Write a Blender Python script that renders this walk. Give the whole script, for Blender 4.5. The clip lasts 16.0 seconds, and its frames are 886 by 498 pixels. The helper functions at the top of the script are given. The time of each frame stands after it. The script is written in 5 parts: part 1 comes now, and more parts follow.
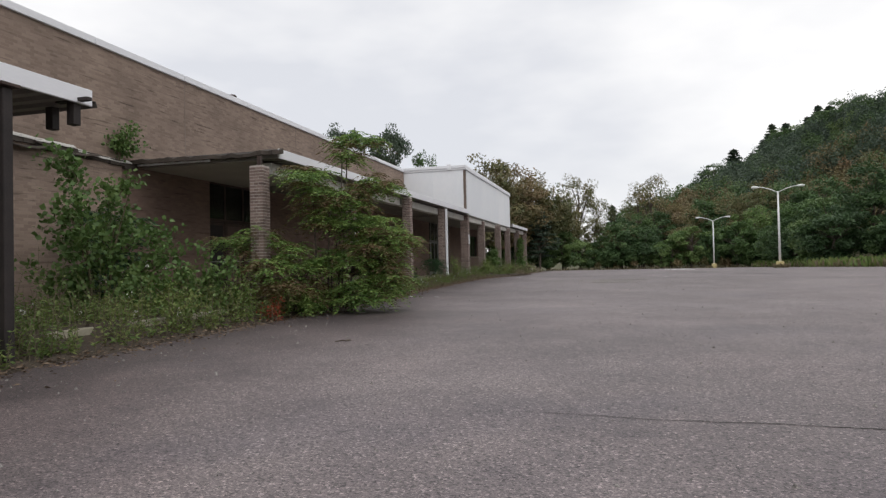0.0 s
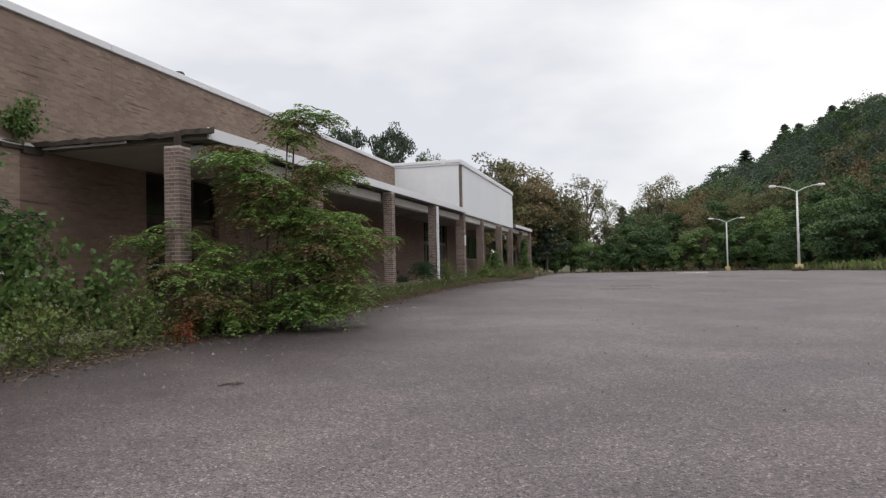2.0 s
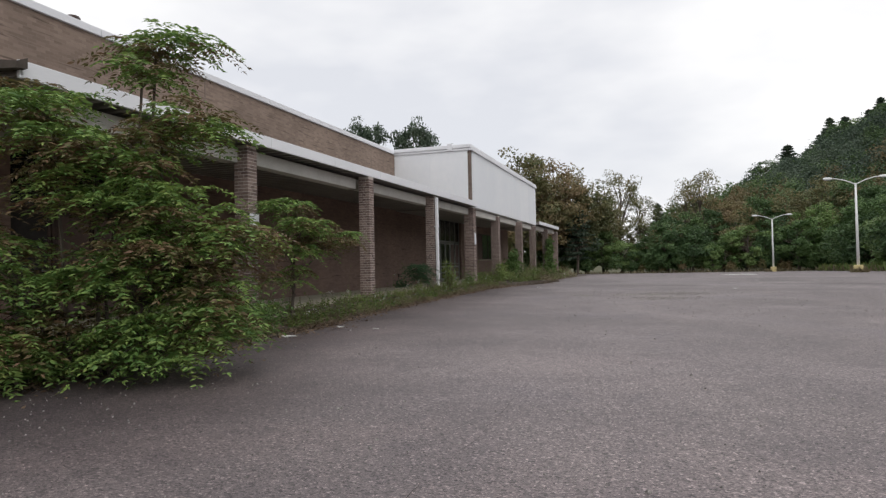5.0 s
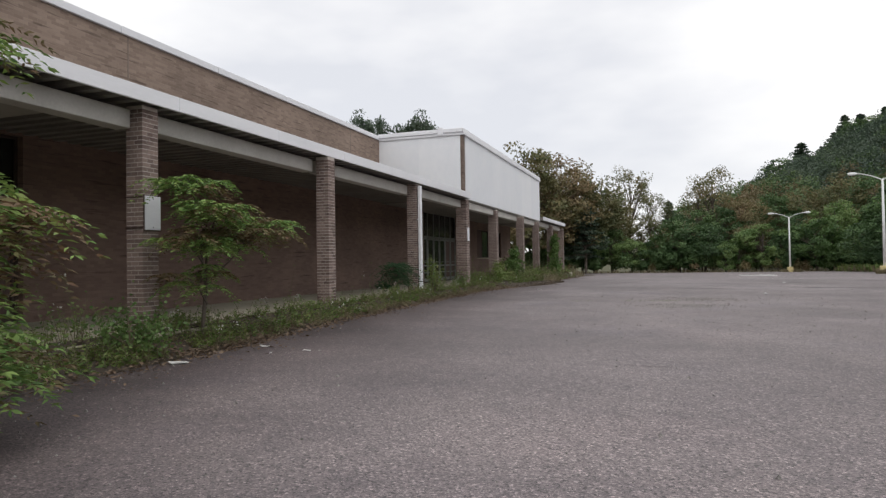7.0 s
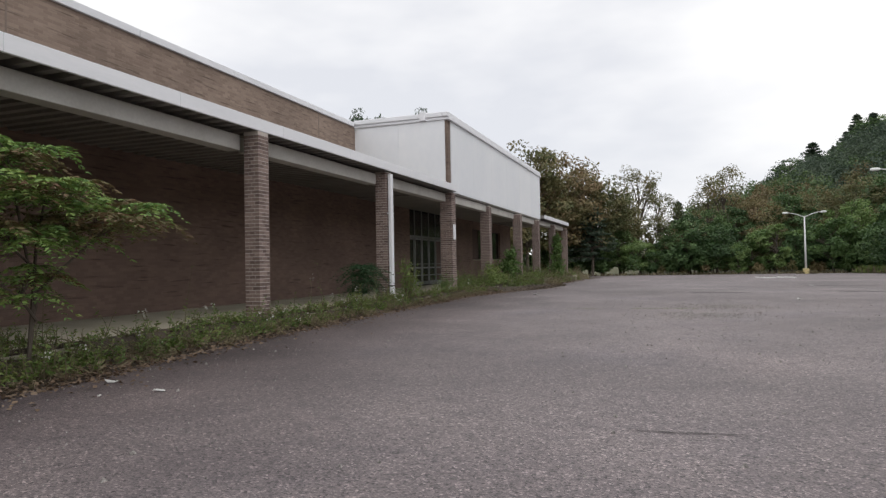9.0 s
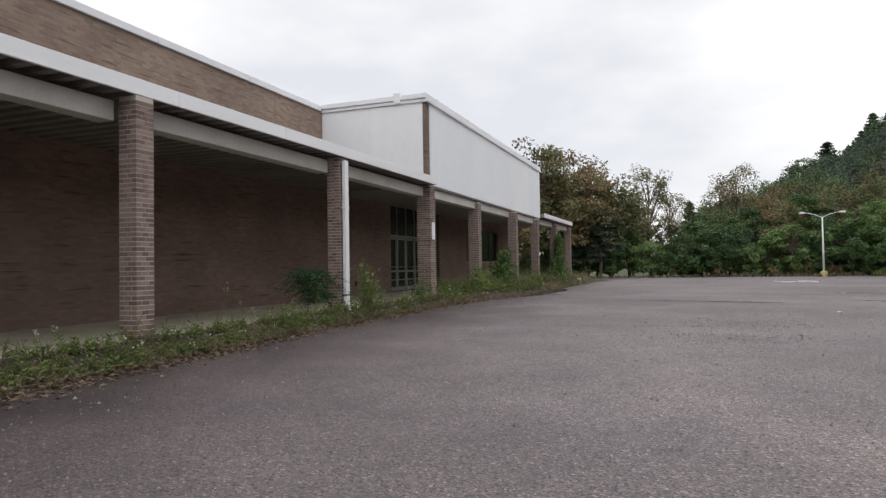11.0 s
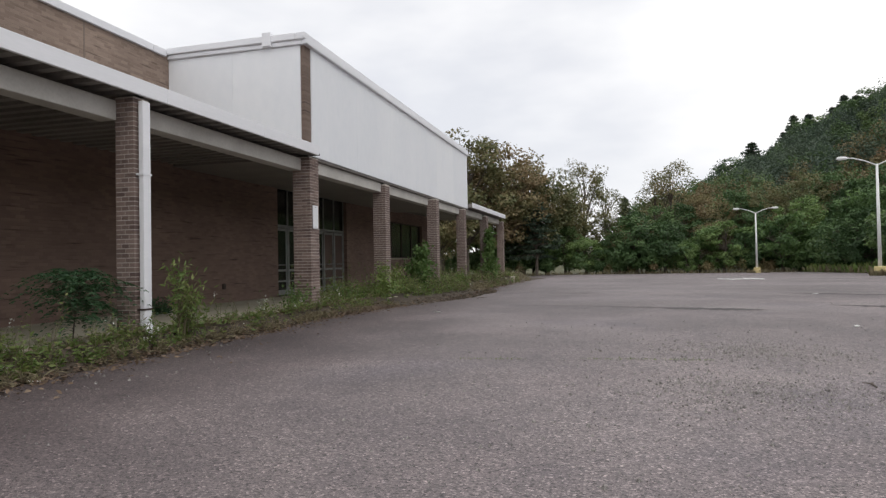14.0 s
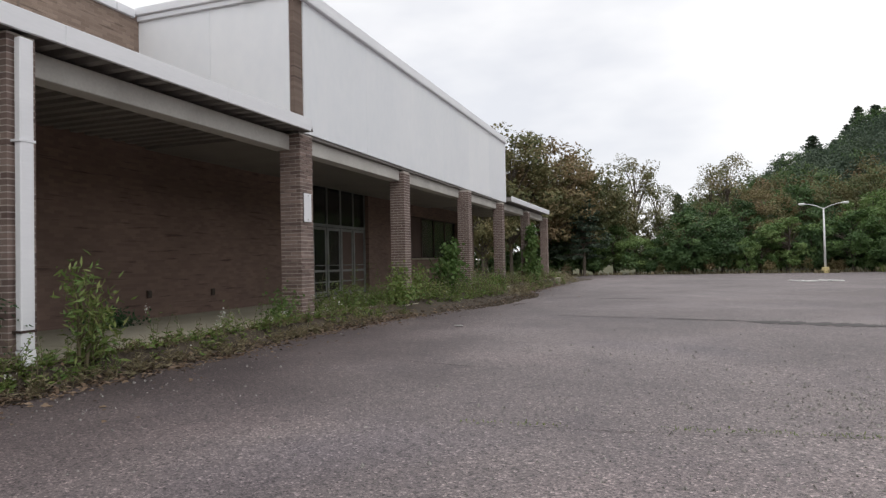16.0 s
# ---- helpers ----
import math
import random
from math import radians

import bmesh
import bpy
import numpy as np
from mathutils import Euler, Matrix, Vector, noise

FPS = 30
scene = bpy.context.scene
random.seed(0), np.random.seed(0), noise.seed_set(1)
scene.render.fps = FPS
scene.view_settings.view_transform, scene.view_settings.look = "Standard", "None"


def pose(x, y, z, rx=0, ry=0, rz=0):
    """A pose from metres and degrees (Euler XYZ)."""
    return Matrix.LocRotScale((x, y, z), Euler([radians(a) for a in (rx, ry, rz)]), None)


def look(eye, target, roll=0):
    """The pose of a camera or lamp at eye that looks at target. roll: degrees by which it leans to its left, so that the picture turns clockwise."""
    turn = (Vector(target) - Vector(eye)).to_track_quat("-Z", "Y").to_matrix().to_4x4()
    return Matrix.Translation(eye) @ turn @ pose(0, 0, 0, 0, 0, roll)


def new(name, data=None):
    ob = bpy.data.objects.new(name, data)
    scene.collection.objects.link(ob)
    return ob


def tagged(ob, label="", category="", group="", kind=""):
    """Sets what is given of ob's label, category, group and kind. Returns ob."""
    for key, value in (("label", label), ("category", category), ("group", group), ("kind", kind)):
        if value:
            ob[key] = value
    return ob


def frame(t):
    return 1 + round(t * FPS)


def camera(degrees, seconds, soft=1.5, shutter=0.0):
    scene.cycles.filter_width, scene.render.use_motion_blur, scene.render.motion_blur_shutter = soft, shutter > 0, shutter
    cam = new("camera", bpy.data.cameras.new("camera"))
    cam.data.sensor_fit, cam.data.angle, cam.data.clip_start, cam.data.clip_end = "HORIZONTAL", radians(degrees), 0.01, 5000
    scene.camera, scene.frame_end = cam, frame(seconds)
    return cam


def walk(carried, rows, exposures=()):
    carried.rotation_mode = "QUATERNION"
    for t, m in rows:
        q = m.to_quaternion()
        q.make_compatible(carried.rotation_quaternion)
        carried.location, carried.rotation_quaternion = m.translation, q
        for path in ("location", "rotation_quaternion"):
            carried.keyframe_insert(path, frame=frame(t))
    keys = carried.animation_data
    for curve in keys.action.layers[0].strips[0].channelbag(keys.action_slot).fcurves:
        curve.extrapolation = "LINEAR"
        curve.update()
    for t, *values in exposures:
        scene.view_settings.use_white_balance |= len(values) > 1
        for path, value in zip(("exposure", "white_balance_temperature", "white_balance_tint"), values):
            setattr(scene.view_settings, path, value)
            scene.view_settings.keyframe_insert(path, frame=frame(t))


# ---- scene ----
cam = camera(69.5, 16.0, soft=1.35)
PATH = [
    (0, (8.608, -33.359, 0.906), (8.102, -31.425, 0.946), -1.3),
    (0.5, (8.605, -32.491, 0.911), (8.091, -30.559, 0.956), -1.3),
    (1, (8.635, -31.681, 0.942), (8.114, -29.75, 0.985), -1.2),
    (1.5, (8.62, -30.83, 0.949), (8.091, -28.902, 0.994), -1.3),
    (2, (8.622, -29.913, 0.965), (8.089, -27.985, 1.011), -1.2),
    (2.5, (8.628, -29.081, 0.977), (8.088, -27.155, 1.02), -1.2),
    (3, (8.675, -28.248, 0.994), (8.127, -26.325, 1.034), -1.1),
    (3.5, (8.619, -27.357, 1.038), (8.045, -25.442, 1.08), -1.2),
    (6, (8.352, -22.661, 1.049), (7.71, -20.767, 1.093), -1.0),
    (6.5, (8.271, -21.781, 1.06), (7.624, -19.889, 1.1), -0.9),
    (7, (8.173, -20.909, 1.067), (7.52, -19.019, 1.108), -0.9),
    (7.5, (8.109, -20.023, 1.052), (7.45, -18.135, 1.098), -0.9),
    (8, (8.049, -19.179, 1.1), (7.386, -17.292, 1.144), -0.8),
    (8.5, (8.013, -18.291, 1.056), (7.342, -16.408, 1.102), -1.1),
    (9, (8.026, -17.449, 0.988), (7.35, -15.567, 1.039), -1.1),
    (11.5, (7.921, -13.104, 1.099), (7.213, -11.234, 1.152), -1.0),
    (12, (7.856, -12.2, 1.101), (7.148, -10.33, 1.15), -1.1),
    (12.1, (7.842, -12.011, 1.097), (7.136, -10.141, 1.146), -1.1),
    (12.2, (7.829, -11.823, 1.094), (7.149, -9.943, 1.142), -1.1),
    (12.3, (7.815, -11.634, 1.09), (7.157, -9.747, 1.139), -1.1),
    (12.4, (7.802, -11.446, 1.087), (7.161, -9.552, 1.135), -1.1),
    (12.5, (7.788, -11.257, 1.083), (7.179, -9.353, 1.131), -1.1),
    (13, (7.677, -10.349, 1.051), (7.08, -8.441, 1.1), -1.1),
    (13.1, (7.655, -10.175, 1.053), (7.059, -8.267, 1.101), -1.12),
    (13.2, (7.632, -10.001, 1.055), (7.043, -8.091, 1.101), -1.14),
    (13.3, (7.61, -9.828, 1.058), (7.044, -7.91, 1.102), -1.16),
    (13.4, (7.587, -9.654, 1.06), (7.043, -7.73, 1.102), -1.18),
    (13.5, (7.565, -9.48, 1.062), (7.034, -7.552, 1.103), -1.2),
    (14, (7.408, -8.59, 1.074), (6.886, -6.66, 1.115), -1.1),
    (14.5, (7.314, -7.733, 1.046), (6.786, -5.805, 1.09), -1.2),
    (15, (7.232, -6.898, 1.078), (6.694, -4.972, 1.12), -1.0),
    (15.5, (7.133, -6.066, 1.099), (6.589, -4.142, 1.144), -1.2),
    (15.6, (7.105, -5.893, 1.097), (6.558, -3.97, 1.142), -1.2),
    (15.7, (7.076, -5.719, 1.095), (6.515, -3.801, 1.139), -1.2),
    (15.8, (7.048, -5.546, 1.093), (6.452, -3.638, 1.137), -1.2),
    (15.9, (7.019, -5.372, 1.091), (6.392, -3.474, 1.134), -1.2),
    (16, (6.991, -5.199, 1.089), (6.332, -3.311, 1.132), -1.2),
]
walk(cam, [(t, look(eye, target, roll)) for t, eye, target, roll in PATH], exposures=[(0, 0.06), (9, 0.13), (13, 0.14), (16, 0.19)])

# ---- world, sun ----
world = bpy.data.worlds.new("overcast")
scene.world = world
world.use_nodes = True
wn, wl = world.node_tree.nodes, world.node_tree.links
wn.clear()
w_out = wn.new("ShaderNodeOutputWorld")
w_bg = wn.new("ShaderNodeBackground")
w_bg2 = wn.new("ShaderNodeBackground")
w_add = wn.new("ShaderNodeMixShader")
w_add.inputs["Fac"].default_value = 0.9
w_sky = wn.new("ShaderNodeTexSky")
w_sky.sky_type, w_sky.sun_disc = "NISHITA", False
w_sky.sun_elevation, w_sky.sun_rotation = radians(52), radians(139)
w_bg.inputs["Strength"].default_value = 0.08
wl.new(w_sky.outputs[0], w_bg.inputs["Color"])
w_tc = wn.new("ShaderNodeTexCoord")
w_map = wn.new("ShaderNodeMapping")
w_map.inputs["Scale"].default_value = (1.0, 1.0, 2.6)
w_map.inputs["Location"].default_value = (3.7, 1.2, 0.4)
w_noise = wn.new("ShaderNodeTexNoise")
w_noise.inputs["Scale"].default_value = 1.7
w_noise.inputs["Detail"].default_value = 5
w_noise.inputs["Roughness"].default_value = 0.5
w_ramp = wn.new("ShaderNodeValToRGB")
w_ramp.color_ramp.elements[0].position, w_ramp.color_ramp.elements[0].color = 0.36, (0.69, 0.7, 0.74, 1)
w_ramp.color_ramp.elements[1].position, w_ramp.color_ramp.elements[1].color = 0.62, (1.0, 0.985, 0.972, 1)
wl.new(w_tc.outputs["Generated"], w_map.inputs["Vector"])
wl.new(w_map.outputs[0], w_noise.inputs["Vector"])
wl.new(w_noise.outputs["Fac"], w_ramp.inputs["Fac"])
wl.new(w_ramp.outputs[0], w_bg2.inputs["Color"])
w_bg2.inputs["Strength"].default_value = 1.12
wl.new(w_bg.outputs[0], w_add.inputs[1])
wl.new(w_bg2.outputs[0], w_add.inputs[2])
wl.new(w_add.outputs[0], w_out.inputs["Surface"])

sun = new("sun", bpy.data.lights.new("sun", "SUN"))
sun.data.energy, sun.data.angle, sun.data.color = 0.6, radians(30), (1.0, 0.97, 0.93)
sun.matrix_world = look((36, -42, 72), (0, 0, 0))


# ---- materials ----
def ramp(nodes, stops):
    r = nodes.new("ShaderNodeValToRGB")
    while len(r.color_ramp.elements) < len(stops):
        r.color_ramp.elements.new(0.5)
    for e, (p, c) in zip(r.color_ramp.elements, stops):
        e.position, e.color = p, (*c, 1)
    return r


def base_material(name):
    m = bpy.data.materials.new(name)
    m.use_nodes = True
    n, l = m.node_tree.nodes, m.node_tree.links
    return m, n, l, n["Principled BSDF"]


def surface(name, dark, light, big=0.8, fine=30.0, rough=0.8, bump=0.2, metal=0.0, spread=0.5, fine_amount=0.35, stretch=(1, 1, 1), per_object=0.0, distance=0.01):
    """Two scales of variation in world space, with fine relief."""
    m, n, l, p = base_material(name)
    geo = n.new("ShaderNodeNewGeometry")
    mp = n.new("ShaderNodeMapping")
    mp.inputs["Scale"].default_value = stretch
    l.new(geo.outputs["Position"], mp.inputs["Vector"])
    n1, n2 = n.new("ShaderNodeTexNoise"), n.new("ShaderNodeTexNoise")
    n1.inputs["Scale"].default_value, n1.inputs["Detail"].default_value = big, 6
    n2.inputs["Scale"].default_value, n2.inputs["Detail"].default_value = fine, 3
    l.new(mp.outputs[0], n1.inputs["Vector"])
    l.new(mp.outputs[0], n2.inputs["Vector"])
    mix = n.new("ShaderNodeMix")
    mix.inputs["Factor"].default_value = fine_amount
    l.new(n1.outputs["Fac"], mix.inputs["A"])
    l.new(n2.outputs["Fac"], mix.inputs["B"])
    fac = mix.outputs["Result"]
    if per_object:
        info, add = n.new("ShaderNodeObjectInfo"), n.new("ShaderNodeMath")
        add.operation = "MULTIPLY_ADD"
        add.inputs[1].default_value = per_object
        l.new(info.outputs["Random"], add.inputs[0])
        sub = n.new("ShaderNodeMath")
        sub.operation = "SUBTRACT"
        sub.inputs[1].default_value = per_object / 2
        l.new(fac, sub.inputs[0])
        l.new(sub.outputs[0], add.inputs[2])
        fac = add.outputs[0]
    r = ramp(n, [(0.5 - spread / 2, dark), (0.5 + spread / 2, light)])
    l.new(fac, r.inputs["Fac"])
    l.new(r.outputs[0], p.inputs["Base Color"])
    p.inputs["Roughness"].default_value, p.inputs["Metallic"].default_value = rough, metal
    if bump:
        b = n.new("ShaderNodeBump")
        b.inputs["Strength"].default_value, b.inputs["Distance"].default_value = bump, distance
        l.new(n2.outputs["Fac"], b.inputs["Height"])
        l.new(b.outputs[0], p.inputs["Normal"])
    return m


def leaf_material(name, colours, translucent=0.25, rough=0.6, patch=0.9, grouped=0.55, per_tree=0.0):
    """Leaves vary from the first colour to the last: one by one, by patches (grouped) and from tree to tree."""
    m, n, l, p = base_material(name)
    geo = n.new("ShaderNodeNewGeometry")
    lo, hi = (0.0, 1.0) if grouped < 0.7 else (0.24, 0.76)
    r = ramp(n, [(lo + (hi - lo) * i / (len(colours) - 1), c) for i, c in enumerate(colours)])
    nz = n.new("ShaderNodeTexNoise")
    nz.inputs["Scale"].default_value = patch
    mx = n.new("ShaderNodeMix")
    mx.inputs["Factor"].default_value = grouped
    l.new(geo.outputs["Position"], nz.inputs["Vector"])
    l.new(geo.outputs["Random Per Island"], mx.inputs["A"])
    l.new(nz.outputs["Fac"], mx.inputs["B"])
    fac = mx.outputs["Result"]
    if per_tree:
        info, ma, su = n.new("ShaderNodeObjectInfo"), n.new("ShaderNodeMath"), n.new("ShaderNodeMath")
        ma.operation, su.operation = "MULTIPLY_ADD", "SUBTRACT"
        ma.inputs[1].default_value, su.inputs[1].default_value = per_tree, per_tree / 2
        l.new(info.outputs["Random"], ma.inputs[0])
        l.new(fac, su.inputs[0])
        l.new(su.outputs[0], ma.inputs[2])
        fac = ma.outputs[0]
    l.new(fac, r.inputs["Fac"])
    l.new(r.outputs[0], p.inputs["Base Color"])
    p.inputs["Roughness"].default_value = rough
    t = n.new("ShaderNodeBsdfTranslucent")
    l.new(r.outputs[0], t.inputs["Color"])
    ms = n.new("ShaderNodeMixShader")
    ms.inputs["Fac"].default_value = translucent
    l.new(p.outputs[0], ms.inputs[1])
    l.new(t.outputs[0], ms.inputs[2])
    l.new(ms.outputs[0], n["Material Output"].inputs["Surface"])
    return m


def brick_material(name, dark, light, mortar, along="y"):
    m, n, l, p = base_material(name)
    geo = n.new("ShaderNodeNewGeometry")
    sep, com = n.new("ShaderNodeSeparateXYZ"), n.new("ShaderNodeCombineXYZ")
    l.new(geo.outputs["Position"], sep.inputs[0])
    l.new(sep.outputs["Y" if along == "y" else "X"], com.inputs["X"])
    l.new(sep.outputs["Z"], com.inputs["Y"])
    b = n.new("ShaderNodeTexBrick")
    b.inputs["Scale"].default_value = 1.0
    b.inputs["Brick Width"].default_value, b.inputs["Row Height"].default_value = 0.215, 0.076
    b.inputs["Mortar Size"].default_value, b.inputs["Mortar Smooth"].default_value = 0.005, 0.3
    b.inputs["Bias"].default_value = -0.1
    b.inputs["Color1"].default_value, b.inputs["Color2"].default_value, b.inputs["Mortar"].default_value = (*dark, 1), (*light, 1), (*mortar, 1)
    l.new(com.outputs[0], b.inputs["Vector"])
    # runs of darker courses and broad weather stains
    mp = n.new("ShaderNodeMapping")
    mp.inputs["Scale"].default_value = (0.9, 13.0, 1)
    l.new(com.outputs[0], mp.inputs["Vector"])
    n1, n2 = n.new("ShaderNodeTexNoise"), n.new("ShaderNodeTexNoise")
    n1.inputs["Scale"].default_value, n1.inputs["Detail"].default_value = 1.0, 3
    n2.inputs["Scale"].default_value, n2.inputs["Detail"].default_value = 0.45, 5
    l.new(mp.outputs[0], n1.inputs["Vector"])
    l.new(geo.outputs["Position"], n2.inputs["Vector"])
    r1 = ramp(n, [(0.3, (0.5, 0.48, 0.48)), (0.4, (1, 1, 1))])
    r2 = ramp(n, [(0.35, (0.82, 0.8, 0.78)), (0.65, (1.08, 1.06, 1.03))])
    l.new(n1.outputs["Fac"], r1.inputs["Fac"])
    l.new(n2.outputs["Fac"], r2.inputs["Fac"])
    prev = b.outputs["Color"]
    for r in (r1, r2):
        x = n.new("ShaderNodeMix")
        x.data_type, x.blend_type = "RGBA", "MULTIPLY"
        x.inputs["Factor"].default_value = 1.0
        l.new(prev, x.inputs["A"])
        l.new(r.outputs[0], x.inputs["B"])
        prev = x.outputs["Result"]
    l.new(prev, p.inputs["Base Color"])
    p.inputs["Roughness"].default_value = 0.9
    bp = n.new("ShaderNodeBump")
    bp.inputs["Strength"].default_value, bp.inputs["Distance"].default_value = 0.6, 0.008
    bp.invert = True
    l.new(b.outputs["Fac"], bp.inputs["Height"])
    l.new(bp.outputs[0], p.inputs["Normal"])
    return m


def asphalt_material():
    m, n, l, p = base_material("weathered_asphalt")
    geo = n.new("ShaderNodeNewGeometry")
    vo, vf = n.new("ShaderNodeTexVoronoi"), n.new("ShaderNodeTexVoronoi")
    vo.inputs["Scale"].default_value, vf.inputs["Scale"].default_value = 56, 115
    prev = None
    for v, stops in ((vo, [(0.0, (0.3, 0.29, 0.3)), (0.2, (0.78, 0.77, 0.78)), (0.72, (1.02, 1.01, 1.0)), (0.9, (1.25, 1.22, 1.2)), (1.0, (2.1, 2.05, 2.0))]), (vf, [(0.0, (0.5, 0.5, 0.5)), (0.35, (0.95, 0.95, 0.95)), (0.75, (1.08, 1.07, 1.06)), (1.0, (1.75, 1.7, 1.65))])):
        l.new(geo.outputs["Position"], v.inputs["Vector"])
        stone, sepc = ramp(n, stops), n.new("ShaderNodeSeparateColor")
        l.new(v.outputs["Color"], sepc.inputs[0])
        l.new(sepc.outputs[0], stone.inputs["Fac"])
        if prev is None:
            prev = stone.outputs[0]
        else:
            x = n.new("ShaderNodeMix")
            x.data_type, x.blend_type = "RGBA", "MULTIPLY"
            x.inputs["Factor"].default_value = 1.0
            l.new(prev, x.inputs["A"])
            l.new(stone.outputs[0], x.inputs["B"])
            prev = x.outputs["Result"]
    for sc, det, lo, hi, a, b in ((0.16, 5, 0.36, 0.64, (0.138, 0.118, 0.12), (0.214, 0.185, 0.187)), (0.7, 6, 0.3, 0.7, (0.83, 0.82, 0.84), (1.12, 1.11, 1.1)), (20.0, 3, 0.3, 0.7, (0.93, 0.93, 0.93), (1.07, 1.07, 1.07)), (2.6, 4, 0.55, 0.68, (1, 1, 1), (0.86, 0.86, 0.88)), (0.42, 3, 0.56, 0.7, (1, 1, 1), (1.16, 1.14, 1.13)), (0.3, 3, 0.57, 0.72, (1, 1, 1), (0.84, 0.85, 0.9))):
        nz = n.new("ShaderNodeTexNoise")
        nz.inputs["Scale"].default_value, nz.inputs["Detail"].default_value = sc, det
        l.new(geo.outputs["Position"], nz.inputs["Vector"])
        r = ramp(n, [(lo, a), (hi, b)])
        l.new(nz.outputs["Fac"], r.inputs["Fac"])
        x = n.new("ShaderNodeMix")
        x.data_type, x.blend_type = "RGBA", "MULTIPLY"
        x.inputs["Factor"].default_value = 1.0
        l.new(prev, x.inputs["A"])
        l.new(r.outputs[0], x.inputs["B"])
        prev = x.outputs["Result"]
    l.new(prev, p.inputs["Base Color"])
    # dark margin along the kerb, ragged in outline: damp leaf stain plus painted-in shade
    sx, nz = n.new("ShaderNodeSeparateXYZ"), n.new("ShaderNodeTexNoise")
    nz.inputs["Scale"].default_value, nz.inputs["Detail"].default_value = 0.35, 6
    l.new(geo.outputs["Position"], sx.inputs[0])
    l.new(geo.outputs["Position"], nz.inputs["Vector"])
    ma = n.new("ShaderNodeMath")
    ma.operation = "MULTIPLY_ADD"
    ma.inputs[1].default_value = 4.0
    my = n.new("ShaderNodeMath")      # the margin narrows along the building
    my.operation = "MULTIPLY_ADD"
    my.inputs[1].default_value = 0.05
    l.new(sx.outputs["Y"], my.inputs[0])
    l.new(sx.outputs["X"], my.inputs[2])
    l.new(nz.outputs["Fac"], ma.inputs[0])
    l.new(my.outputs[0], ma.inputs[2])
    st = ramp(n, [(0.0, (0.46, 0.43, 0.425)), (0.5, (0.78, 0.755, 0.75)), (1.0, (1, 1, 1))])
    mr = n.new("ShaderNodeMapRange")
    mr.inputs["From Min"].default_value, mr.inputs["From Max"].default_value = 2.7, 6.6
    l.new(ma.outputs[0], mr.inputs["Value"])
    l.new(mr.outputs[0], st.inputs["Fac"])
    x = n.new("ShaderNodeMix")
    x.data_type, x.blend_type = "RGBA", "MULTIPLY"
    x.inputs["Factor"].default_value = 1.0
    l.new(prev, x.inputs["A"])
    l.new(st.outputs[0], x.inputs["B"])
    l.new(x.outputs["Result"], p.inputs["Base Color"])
    p.inputs["Roughness"].default_value = 0.62
    bp = n.new("ShaderNodeBump")
    bp.inputs["Strength"].default_value, bp.inputs["Distance"].default_value = 0.5, 0.006
    l.new(vo.outputs["Distance"], bp.inputs["Height"])
    l.new(bp.outputs[0], p.inputs["Normal"])
    return m


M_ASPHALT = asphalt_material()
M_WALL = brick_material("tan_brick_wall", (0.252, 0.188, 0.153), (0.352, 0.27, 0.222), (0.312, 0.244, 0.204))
# lower wall brick: about two thirds of the upper tone, and redder
M_LOWER = brick_material("brown_lower_brick", (0.175, 0.117, 0.097), (0.225, 0.154, 0.127), (0.19, 0.132, 0.11))
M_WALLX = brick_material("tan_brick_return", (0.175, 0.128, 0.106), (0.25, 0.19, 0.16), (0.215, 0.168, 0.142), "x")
M_BRICK = surface("column_brick", (0.128, 0.088, 0.077), (0.29, 0.216, 0.188), 3, 60, 0.9, 0.4, per_object=0.45, fine_amount=0.4)
M_MORTAR = surface("mortar", (0.42, 0.37, 0.335), (0.58, 0.52, 0.475), 4, 80, 0.95, 0.3)
M_JOINT = surface("faded_joint_sealant", (0.2, 0.155, 0.125), (0.28, 0.225, 0.19), 2, 40, 0.9, 0.1)
M_BLACK = surface("blackened_steel", (0.012, 0.01, 0.01), (0.04, 0.03, 0.028), 4, 40, 0.75, 0.3)
M_WHITE = surface("white_painted_metal", (0.78, 0.79, 0.82), (0.9, 0.9, 0.93), 0.9, 14, 0.45, 0.05, spread=0.5, stretch=(1, 0.5, 3))
M_PANEL = surface("white_wall_panel", (0.8, 0.825, 0.865), (0.91, 0.92, 0.94), 0.6, 5, 0.6, 0.04, spread=0.55, stretch=(1, 1, 0.6), per_object=0.3)
M_CREAM = surface("cream_painted_timber", (0.42, 0.4, 0.37), (0.62, 0.6, 0.56), 1.4, 25, 0.7, 0.15)
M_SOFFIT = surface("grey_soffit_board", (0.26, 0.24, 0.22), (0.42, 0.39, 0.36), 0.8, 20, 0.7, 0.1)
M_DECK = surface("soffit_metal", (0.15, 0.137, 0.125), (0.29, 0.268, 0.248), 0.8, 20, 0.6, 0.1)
M_RUST = surface("dark_rusty_steel", (0.025, 0.018, 0.016), (0.09, 0.055, 0.045), 4, 40, 0.8, 0.3)
M_TIMBER = surface("rotten_dark_timber", (0.03, 0.024, 0.02), (0.1, 0.08, 0.066), 3, 30, 0.9, 0.4)
M_ROOF = surface("flat_roof_felt", (0.07, 0.07, 0.07), (0.14, 0.13, 0.13), 1, 30, 0.9, 0.2)
M_CONC = surface("stained_concrete", (0.24, 0.225, 0.16), (0.46, 0.42, 0.33), 0.7, 30, 0.9, 0.3)
M_SOIL = surface("soil", (0.035, 0.026, 0.018), (0.1, 0.078, 0.056), 2.2, 25, 0.95, 0.8, distance=0.03)
M_TERRAIN = surface("rough_grass_ground", (0.05, 0.06, 0.025), (0.13, 0.12, 0.06), 0.5, 12, 0.95, 0.6, distance=0.05)
